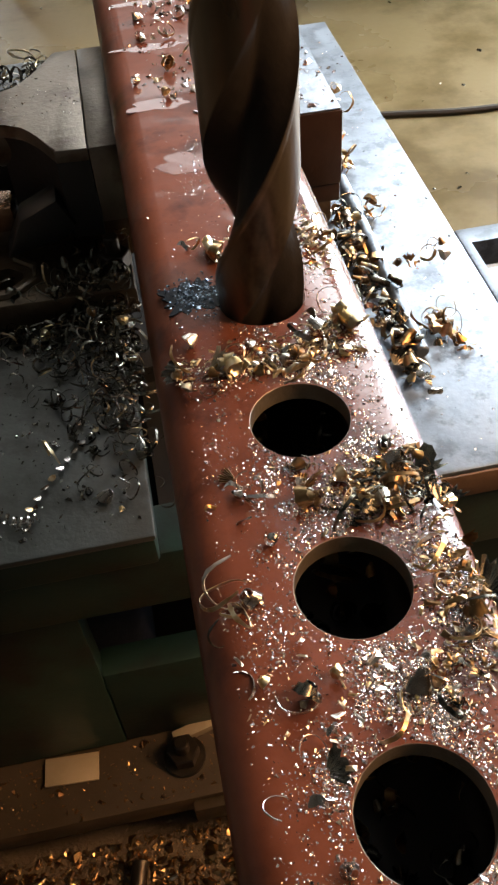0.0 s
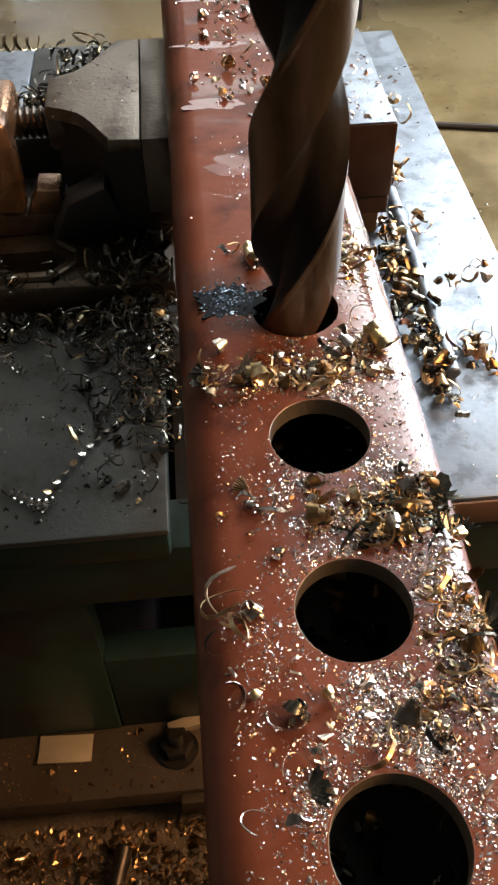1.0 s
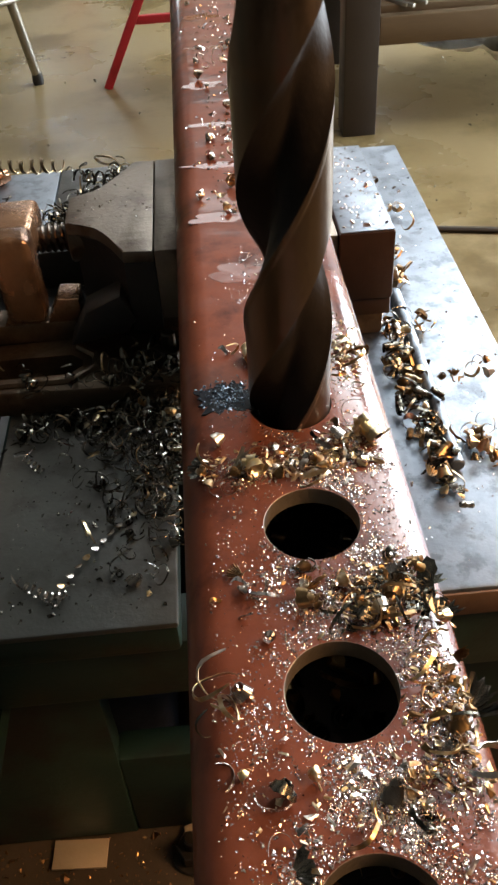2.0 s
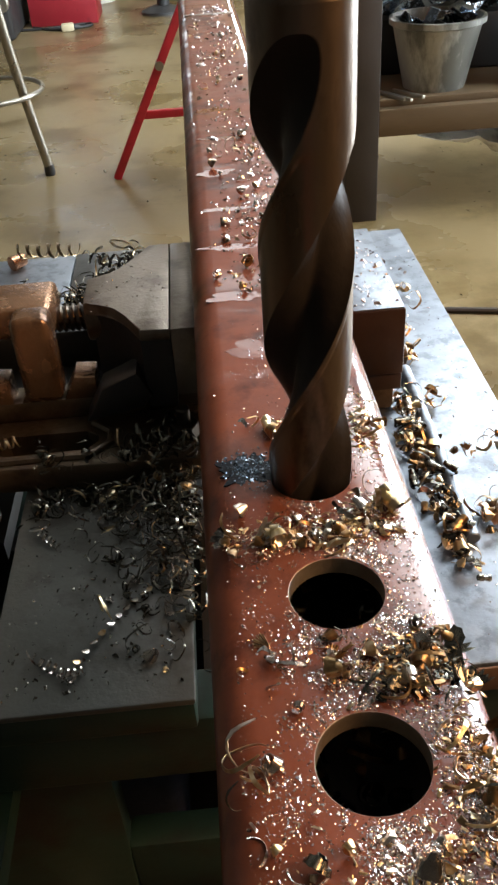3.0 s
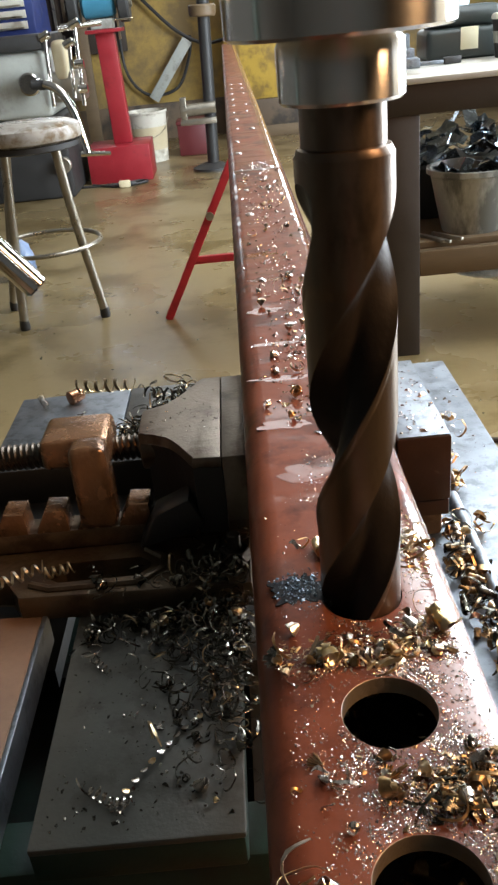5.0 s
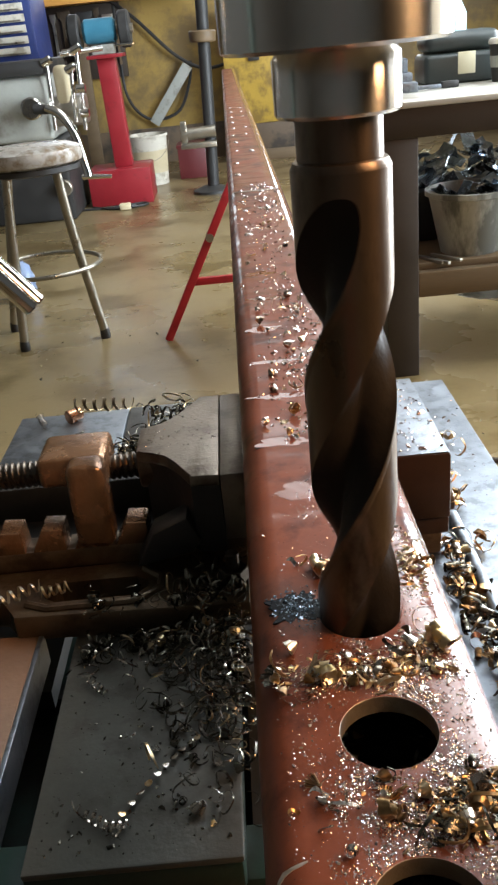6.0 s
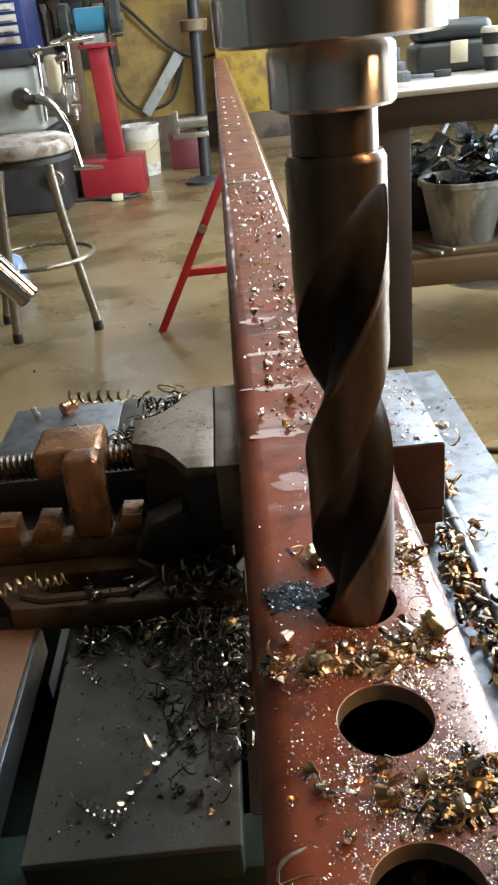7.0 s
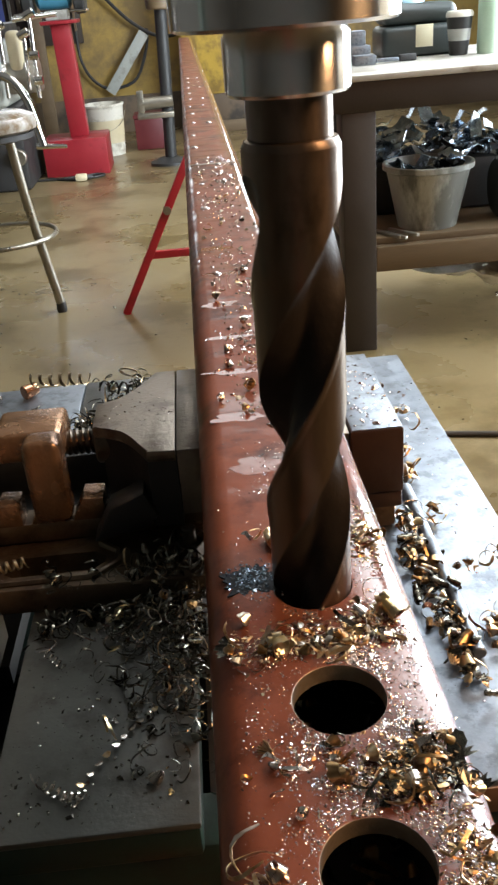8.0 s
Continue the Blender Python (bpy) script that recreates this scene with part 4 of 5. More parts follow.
def bench_machine():
    m = thing("bench_machine", (-1.0, 4.4, 0.3015), "grey workshop machine with chromed levers and a curved crank", "machine")
    # stand is a plain block, coloured black for the void under the machine
    part("stand", box((-1.55, 4.30, 0.3015), (-0.86, 4.85, 0.70), 0.02), M["black"], m, "machine stand as one block, black for the shade beneath")
    part("body", box((-1.55, 4.28, 0.702), (-0.895, 4.85, 1.005), 0.03, seg=3), M["grey_paint"], m)
    part("top_mat", box((-1.55, 4.24, 1.006), (-0.885, 4.87, 1.075), 0.02), M["black"], m, "dark folded mat on top")
    part("cream_head", box((-0.862, 4.30, 0.86), (-0.792, 4.40, 1.04), 0.025, seg=3), M["cream"], m, "cream casting")
    part("head_plate", box((-0.894, 4.31, 0.76), (-0.73, 4.45, 0.90), 0.015), M["tarnish"], m)
    part("hub", rod((-0.965, 4.16, 0.865), (-0.965, 4.28, 0.865), 0.052, n=28, bev=0.008), M["chrome"], m)
    part("hub_cap", rod((-0.95, 4.13, 0.865), (-0.87, 4.13, 0.855), 0.022, n=18, bev=0.004), M["black"], m)
    part("crank", sweep(bez([(-0.885, 4.12, 0.865), (-0.82, 4.10, 0.83), (-0.765, 4.08, 0.74), (-0.735, 4.06, 0.60), (-0.725, 4.05, 0.545)], 8), 0.021, 12), M["chrome"], m, "curved chromed crank")
    part("crank_grip", rod((-0.760, 4.05, 0.545), (-0.615, 4.05, 0.535), 0.014, 0.009, 16, bev=0.003), M["chrome"], m)
    for x, z0, z1 in ((-0.885, 0.75, 1.06), (-0.775, 0.78, 1.02), (-0.735, 0.74, 1.10)):
        lv = part("lever", rod((x, 4.26, z0), (x + 0.015, 4.25, z1), 0.011, n=12), M["chrome"], m)
        part("knob", rod((x - 0.012, 4.25, z1 - 0.01), (x + 0.04, 4.25, z1 + 0.012), 0.020, n=14, bev=0.005), M["chrome"], lv)
    for z in (0.82, 0.93):
        part("fitting", rod((-0.745, 4.22, z), (-0.70, 4.22, z), 0.022, n=14, bev=0.004), M["chrome"], m)
    part("cross_arm", rod((-0.80, 4.24, 1.085), (-0.60, 4.30, 1.095), 0.012, n=12), M["chrome"], m)
    part("castor", rod((-0.895, 4.26, 0.47), (-0.895, 4.30, 0.47), 0.040, n=20, bev=0.006), M["tarnish"], m)
    set_back(m, 1.373)


def set_back(ob, k):
    """Moves a thing away from the drill and enlarges it alike."""
    eye = Vector((-0.031, -0.257, 1.11))
    ob.location = eye + (ob.location - eye) * k
    ob.scale = (k, k, k)


def workbench():
    b = thing("workbench", (1.1, 2.85, 0), "dark brown steel workbench with a pale worn top and wooden shelf", "workbench")
    y0, y1 = 2.46, 3.26
    part("bench_top", box((0.40, y0 - 0.03, 0.856), (2.0, y1 + 0.03, 0.874), 0.003), M["bench_top"], b, "pale worn bench top")
    part("front_apron", box((0.405, y0 - 0.02, 0.770), (2.0, y0 + 0.02, 0.855), 0.003), M["brown_steel"], b)
    part("end_apron", box((0.405, y0 + 0.02, 0.770), (0.445, y1, 0.855), 0.003), M["brown_steel"], b)
    for x, y in ((0.43, y0), (0.43, y1 - 0.1), (1.85, y0), (1.85, y1 - 0.1)):
        part("leg", box((x, y - 0.015, 0), (x + 0.105, y + 0.085, 0.7698), 0.004), M["brown_steel"], b)
    part("shelf", box((0.45, y0 + 0.03, 0.345), (1.85, y1 - 0.02, 0.372), 0.003), M["wood"], b, "old wooden shelf")
    part("shelf_rail", box((0.536, y0 - 0.01, 0.270), (1.85, y0 + 0.0298, 0.352), 0.004), M["wood"], b)
    p = pail("scuffed_pail", (0.745, 2.62, 0.372), 0.098, 0.142, 0.205, M["galv"], "scuffed grey plastic pail of scrap on the shelf", False)
    # scrap pieces: bent dark plates heaped behind and in the pail
    rng = random.Random(5)
    for k in range(110):
        x, y = rng.uniform(0.57, 1.20), rng.uniform(2.80, 3.10)
        z = 0.53 + rng.uniform(0, 0.16) * (1 - 1.4 * abs(x - 0.85))
        if k < 16:
            x, y, z = 0.745 + rng.uniform(-0.09, 0.09), 2.62 + rng.uniform(-0.08, 0.08), 0.545 + rng.uniform(0, 0.03)
        bm = bmesh.new()
        w, h = rng.uniform(0.05, 0.13), rng.uniform(0.03, 0.07)
        cols = [(-w / 2, 0), (-w / 6, rng.uniform(-0.02, 0.02)), (w / 6, rng.uniform(-0.03, 0.03)), (w / 2, rng.uniform(-0.03, 0.03))]
        prism(cols + [(a, c + 0.003) for a, c in cols[::-1]], -h / 2, h / 2, "y", 0, bm)
        m = Matrix.Translation((x, y, z)) @ Euler((rng.uniform(-0.6, 0.6), rng.uniform(-0.6, 0.6), rng.uniform(0, 6))).to_matrix().to_4x4()
        bmesh.ops.transform(bm, matrix=m, verts=bm.verts)
        solo("scrap_plate", bm, M["scrap"], (x, y, z), "bent dark steel offcut in the scrap heap", "scrap", group="scrap under the bench")
    solo("scrap_drum", rod((0.98, 2.63, 0.473), (1.18, 2.63, 0.473), 0.10, n=28, bev=0.01), M["dark_case"], (1.08, 2.6, 0.375), "dark dented drum lying on the shelf", "drum")
    # black block added as heap base, filling in the dark behind the pail
    solo("storage_tub", box((0.56, 2.78, 0.372), (1.22, 3.14, 0.55), 0.02), M["black"], (0.77, 2.95, 0.372), "black box added under the scrap heap to darken the shelf space", "tub")
    sheet = bmesh.new()
    g = bmesh.ops.create_grid(sheet, x_segments=24, y_segments=10, size=0.5)
    for v in sheet.verts:
        x, y = v.co.x, v.co.y
        v.co = (1.0 + x * 0.75, 2.66 + y * 0.3, 0.262 - 0.18 * (0.5 - abs(x)) * (1 + 0.6 * noise.noise((x * 9, y * 7, 0))) + 0.01 * noise.noise((x * 20, y * 20, 3)))
    bmesh.ops.solidify(sheet, geom=sheet.faces, thickness=0.002)
    solo("sagging_sheet", sheet, M["white_plastic"], (1.0, 2.66, 0.2), "dirty plastic sheet sagging below the shelf", "sheet")
    for k, (x, y, a) in enumerate(((0.60, 2.50, 30), (0.64, 2.52, 34), (0.585, 2.515, 28))):
        solo("steel_bar", obox(Matrix.Translation((x, y, 0.3775)) @ pose(0, 0, 0, 0, 0, a), (0.012, 0.13, 0.010), 0.001), M["tarnish"], (x, y, 0.3725), "short steel bar on the shelf", "bar", group="bars on the shelf")
    z = 0.8742
    # things on the bench top
    c = thing("paper_cup", (0.905, 2.86, z), "dark takeaway cup with a white lid", "cup")
    part("cup_wall", lathe((0.905, 2.86, z), [(0.030, 0), (0.043, 0.118), (0.041, 0.118), (0.029, 0.004)], 32), M["black"], c)
    part("lid", lathe((0.905, 2.86, z + 0.117), [(0.046, 0), (0.046, 0.010), (0.040, 0.018), (0.010, 0.019)], 32), M["white_plastic"], c, "white plastic lid")
    part("badge", lathe((0.905, 2.86, z + 0.045), [(0.0358, 0), (0.0398, 0.036), (0.0380, 0.036), (0.0340, 0)], 32, closed=True), M["grey_paint"], c)
    k = thing("tool_case", (0.80, 3.02, z), "dark green tool case with a pale label", "case")
    part("case_body", box((0.66, 2.93, z), (0.93, 3.12, z + 0.10), 0.02, seg=3), M["dark_case"], k)
    part("case_lid", box((0.665, 2.935, z + 0.1002), (0.925, 3.115, z + 0.165), 0.03, seg=3), M["dark_case"], k)
    part("label", box((0.775, 2.9285, z + 0.03), (0.835, 2.9302, z + 0.10), 0.0004), M["paper"], k, "pale yellow label")
    bo = thing("spray_bottle", (1.0, 2.84, z), "pale green and clear bottle on the bench", "bottle")
    part("bottle_body", lathe((1.0, 2.84, z), [(0.036, 0), (0.038, 0.01), (0.038, 0.17), (0.020, 0.21), (0.014, 0.22)], 28), M["pale_green"], bo)
    part("cap", lathe((1.0, 2.84, z + 0.2202), [(0.017, 0), (0.017, 0.03), (0.012, 0.033)], 20), M["white_plastic"], bo)
    wb = thing("water_jug", (0.80, 3.22, z), "pale blue clear plastic jug on the bench", "jug")
    part("jug_body", lathe((0.80, 3.22, z), [(0.07, 0), (0.075, 0.02), (0.075, 0.22), (0.05, 0.27), (0.025, 0.30)], 28), M["clear_blue"], wb)
    for x0, x1, yy, h in ((0.50, 0.60, 2.84, 0.055), (0.515, 0.585, 2.845, 0.10), (0.53, 0.60, 2.75, 0.03)):
        base = z if h != 0.10 else z + 0.0552
        solo("steel_block", box((x0, yy, base), (x1, yy + 0.06, base + (0.045 if h == 0.10 else h)), 0.003), M["ground_steel"], (x0, yy, base), "bright ground steel block on the bench", "block", group="blocks on the bench")
    kn = thing("utility_knife", (0.69, 2.80, z), "pale folding knife with a dark handle", "knife")
    part("handle", obox(Matrix.Translation((0.715, 2.80, z + 0.011)) @ pose(0, 0, 0, 0, 0, 8), (0.06, 0.022, 0.022), 0.005), M["black"], kn)
    part("blade", obox(Matrix.Translation((0.645, 2.79, z + 0.009)) @ pose(0, 0, 0, 0, 0, 8), (0.08, 0.018, 0.012), 0.003), M["ground_steel"], kn)
    solo("floor_cable", sweep(bez([(0.35, 1.84, 0.008), (0.64, 1.766, 0.008), (0.95, 1.72, 0.008), (1.6, 1.75, 0.008), (2.4, 1.6, 0.008)], 10), 0.008, 8), M["brown_steel"], (0.9, 1.75, 0), "brown cable lying across the floor", "cable")


def ceiling_fixture():
    f = thing("ceiling_light", (1.15, 2.05, 2.66), "long white workshop ceiling light", "ceiling light")
    part("tray", obox(look((1.15, 2.05, 2.66), (0.6, 1.0, 0.84)), (1.56, 0.76, 0.03), 0.01), M["white_plastic"], f)
    for s in (-0.5, 0.5):
        part("hanger", rod((1.15 + s, 2.05, 2.68), (1.15 + s, 2.05, 3.6), 0.006, n=8), M["tarnish"], f)
    g = thing("ceiling_panel", (0.45, 6.40, 3.47), "broad white luminous panel under the ceiling", "ceiling light")
    part("tray", box((-0.40, 4.40, 3.47), (1.30, 8.40, 3.50), 0.01), M["white_plastic"], g)
    for y in (4.9, 7.9):
        part("hanger", rod((0.45, y, 3.50), (0.45, y, 3.6), 0.006, n=8), M["tarnish"], g)
    # unseen tray, added to carry the overhead fill
    h = thing("fill_panel", (0.95, 2.9, 3.47), "unseen broad white panel added under the ceiling for fill light", "ceiling light")
    part("tray", box((0.40, 1.15, 3.47), (1.50, 4.65, 3.50), 0.01), M["white_plastic"], h)
    for y in (1.6, 4.2):
        part("hanger", rod((0.95, y, 3.50), (0.95, y, 3.6), 0.006, n=8), M["tarnish"], h)


# ---------------------------------------------------------------- swarf
def ribbon(bm, pts, ups, w, th=0.00018, serr=0.0, rng=None):
    """A thin strip along pts; ups: the way of its width at each point."""
    rows = []
    for i, (p, u) in enumerate(zip(pts, ups)):
        d = (pts[min(i + 1, len(pts) - 1)] - pts[max(i - 1, 0)]).normalized()
        nrm = d.cross(u).normalized()
        k = min(i, len(pts) - 1 - i) / max(1, len(pts) - 1)
        ww = w * (0.35 + 0.65 * min(1, 5 * k))
        ww *= 1 + (serr * (rng.random() - 0.5) if serr else 0)
        a, b = p - u * ww / 2, p + u * ww / 2
        rows.append([bm.verts.new(q) for q in (a + nrm * th / 2, b + nrm * th / 2, b - nrm * th / 2, a - nrm * th / 2)])
    for a, b in zip(rows, rows[1:]):
        for j in range(4):
            bm.faces.new((a[j], a[(j + 1) % 4], b[(j + 1) % 4], b[j]))
    bm.faces.new(rows[0][::-1])
    bm.faces.new(rows[-1])


def curl(bm, rng, r, pitch, turns, w, cone=0.3, tilt=0.4, m=Matrix(), seg=18, serr=0.25):
    pts, ups = [], []
    n = max(5, int(turns * seg))
    a0, wob = rng.uniform(0, 6.28), rng.uniform(0, 6.28)
    for i in range(n + 1):
        s = i / n
        a = a0 + 2 * math.pi * turns * s
        rr = r * (1 - cone * s) * (1 + 0.13 * math.sin(1.7 * a + wob) + 0.05 * math.sin(4.3 * a))
        p = Vector((rr * math.cos(a), rr * math.sin(a), pitch * turns * (s - 0.5)))
        u = Vector((-tilt * math.cos(a), -tilt * math.sin(a), 1)).normalized()
        pts.append(m @ p)
        ups.append((m.to_3x3() @ u).normalized())
    ribbon(bm, pts, ups, w, serr=serr, rng=rng)


def chip_mesh(kind, seed, material):
    rng = random.Random(seed)
    bm = bmesh.new()
    lay = Euler((1.57, 0, 0)).to_matrix().to_4x4()
    if kind == "cup":          # short volute, wider at its outer end
        curl(bm, rng, rng.uniform(0.0020, 0.0034), 0.0010, rng.uniform(1.1, 2.0), rng.uniform(0.0024, 0.0042), 0.62, 0.35, Euler((rng.uniform(-1.2, 1.2), rng.uniform(-1.2, 1.2), 0)).to_matrix().to_4x4(), 22, 0.5)
    elif kind == "roll":       # rolled tight like a tube
        curl(bm, rng, rng.uniform(0.0014, 0.0020), 0.0020, rng.uniform(3.0, 5.0), 0.0026, 0.12, 0.1, lay, 20, 0.2)
    elif kind == "arc":        # thin open hoop
        curl(bm, rng, rng.uniform(0.003, 0.006), 0.003, rng.uniform(0.35, 1.0), rng.uniform(0.0007, 0.0015), 0.3, 0.4, Euler((rng.uniform(-0.9, 0.9), rng.uniform(-0.9, 0.9), 0)).to_matrix().to_4x4(), 24, 0.5)
    elif kind == "hoop":       # wide open ring, twisted
        curl(bm, rng, rng.uniform(0.0050, 0.0080), 0.004, rng.uniform(0.5, 1.15), rng.uniform(0.0009, 0.0017), 0.25, 0.5, Euler((rng.uniform(-0.8, 0.8), rng.uniform(-0.8, 0.8), 0)).to_matrix().to_4x4(), 26, 0.4)
    elif kind == "tile":       # squarish flake broken off a coil
        ribbon(bm, [Vector((0.0011 * (i - 1.5), 0, 0.0004 * math.sin(1.1 * i))) for i in range(4)], [Vector((0, 1, 0.1))] * 4, rng.uniform(0.0034, 0.0046), th=0.0003, serr=0.2, rng=rng)
    elif kind == "strand":     # fine wandering thread
        p, q = Vector((0, 0, 0)), Euler((rng.uniform(-0.6, 0.6), rng.uniform(-0.5, 0.5), rng.uniform(0, 6.28))).to_matrix()
        pts, ups = [], []
        bend, rise, w = rng.uniform(0.12, 0.30) * rng.choice((-1, 1)), rng.uniform(-0.05, 0.05), rng.uniform(0.0005, 0.0010)
        for i in range(rng.randint(16, 30)):
            pts.append(p.copy())
            ups.append((q @ Vector((0, 0.35, 1))).normalized())
            p = p + q @ Vector((0.00075, 0, 0))
            q = q @ Euler((rise, 0.03 * math.sin(i * 0.6), bend * (1 + 0.5 * math.sin(0.4 * i + seed)))).to_matrix()
        ribbon(bm, pts, ups, w, serr=0.3, rng=rng)
    elif kind == "spring":     # long coil
        curl(bm, rng, rng.uniform(0.0028, 0.0042), rng.uniform(0.004, 0.0062), rng.uniform(4, 7), 0.0016, 0.1, 0.2, lay, 14)
    elif kind == "fan":        # pleated fan with a torn rim
        n, span = rng.randint(10, 16), rng.uniform(1.1, 2.4)
        L, cupd, roll = rng.uniform(0.0035, 0.0058), rng.uniform(0.1, 0.5), rng.uniform(-0.5, 0.9)
        grid = []
        for i in range(n + 1):
            t = span * (i / n - 0.5)
            out = L * (1 - 0.30 * (i % 2) * rng.random() - 0.15 * rng.random())
            row = []
            for j in range(4):
                r = out * (0.22 + 0.78 * j / 3)
                x, y = r * math.cos(t), r * math.sin(t)
                z = cupd * r * r / L + 0.07 * r * (i % 2) + roll * y * y / L
                row.append(bm.verts.new((x, y, z)))
            grid.append(row)
        for i in range(n):
            for j in range(3):
                bm.faces.new((grid[i][j], grid[i][j + 1], grid[i + 1][j + 1], grid[i + 1][j]))
        bmesh.ops.solidify(bm, geom=bm.faces, thickness=0.00016)
    else:                      # sliver
        a, b = Vector((-0.003, 0, 0)), Vector((0.003, 0, 0))
        pts = [a.lerp(b, i / 6) + Vector((0, 0.0006 * math.sin(i), 0.0008 * math.sin(i * 0.9))) for i in range(7)]
        ribbon(bm, pts, [Vector((0, math.cos(0.3 * i), math.sin(0.3 * i))) for i in range(7)], rng.uniform(0.0010, 0.0022), serr=0.6, rng=rng)
    low = min(v.co.z for v in bm.verts)
    bmesh.ops.translate(bm, vec=(0, 0, -low), verts=bm.verts)
    return mesh_of(bm, "metal_chip", material, 48)


POOL = {}


def chips_of(material):
    if material not in POOL:
        POOL[material] = {k: [chip_mesh(k, 10 * i + j, M[material]) for j in range(7)] for i, k in enumerate(("cup", "roll", "arc", "spring", "fan", "sliver", "strand", "hoop", "tile"))}
    return POOL[material]


CHIP_LABEL = {"cup": "curled {} steel chip", "roll": "tightly rolled {} steel chip", "arc": "thin curved {} steel strand", "spring": "coiled {} steel turning",
              "fan": "pleated {} steel flake", "sliver": "small {} steel sliver", "strand": "fine wandering {} steel thread",
              "hoop": "wide curled {} steel ring", "tile": "square {} steel flake"}
CHIP_TONE = {"gold_chip": "straw-coloured", "silver_chip": "bright", "dark_chip": "oily dark", "brown_chip": "brown"}


def lay_chip(kind, material, x, y, z, turn, rng, size=1.0, tip=0.25, where="on the red tube", group="chips on the tube"):
    me = rng.choice(chips_of(material)[kind])
    ob = new("metal_chip", me)
    ob.matrix_world = Matrix.Translation((x, y, z)) @ Euler((rng.uniform(-tip, tip), rng.uniform(-tip, tip), turn)).to_matrix().to_4x4() @ Matrix.Scale(size, 4)
    return tagged(ob, CHIP_LABEL[kind].format(CHIP_TONE[material]) + " " + where, "metal chip", group)


def heap(name, label, spots, base=(0, 0, 0)):
    """Chips that nobody could count, joined: (kind, material, x, y, z, turn, size, tip)."""
    rng = random.Random(len(spots))
    bm, mats = bmesh.new(), []
    for kind, mt, x, y, z, turn, size, tip in spots:
        if mt not in mats:
            mats.append(mt)
        me = rng.choice(chips_of(mt)[kind])
        n0, f0 = len(bm.verts), len(bm.faces)
        bm.from_mesh(me)
        bm.verts.ensure_lookup_table()
        bm.faces.ensure_lookup_table()
        m = Matrix.Translation((x, y, z)) @ Euler((rng.uniform(-tip, tip), rng.uniform(-tip, tip), turn)).to_matrix().to_4x4() @ Matrix.Scale(size, 4)
        for v in bm.verts[n0:]:
            v.co = m @ v.co
        for f in bm.faces[f0:]:
            f.material_index = mats.index(mt)
    me = bpy.data.meshes.new(name)
    bm.to_mesh(me)
    bm.free()
    me.shade_smooth()
    me.set_sharp_from_angle(angle=radians(30))
    for mt in mats:
        me.materials.append(M[mt])
    return tagged(new(name, me), label, "swarf", kind="stuff")


def in_hole(x, y, grow=1.08):
    return any((x ** 2 + (y - h) ** 2) < (HOLE_R * grow) ** 2 for h in HOLES)


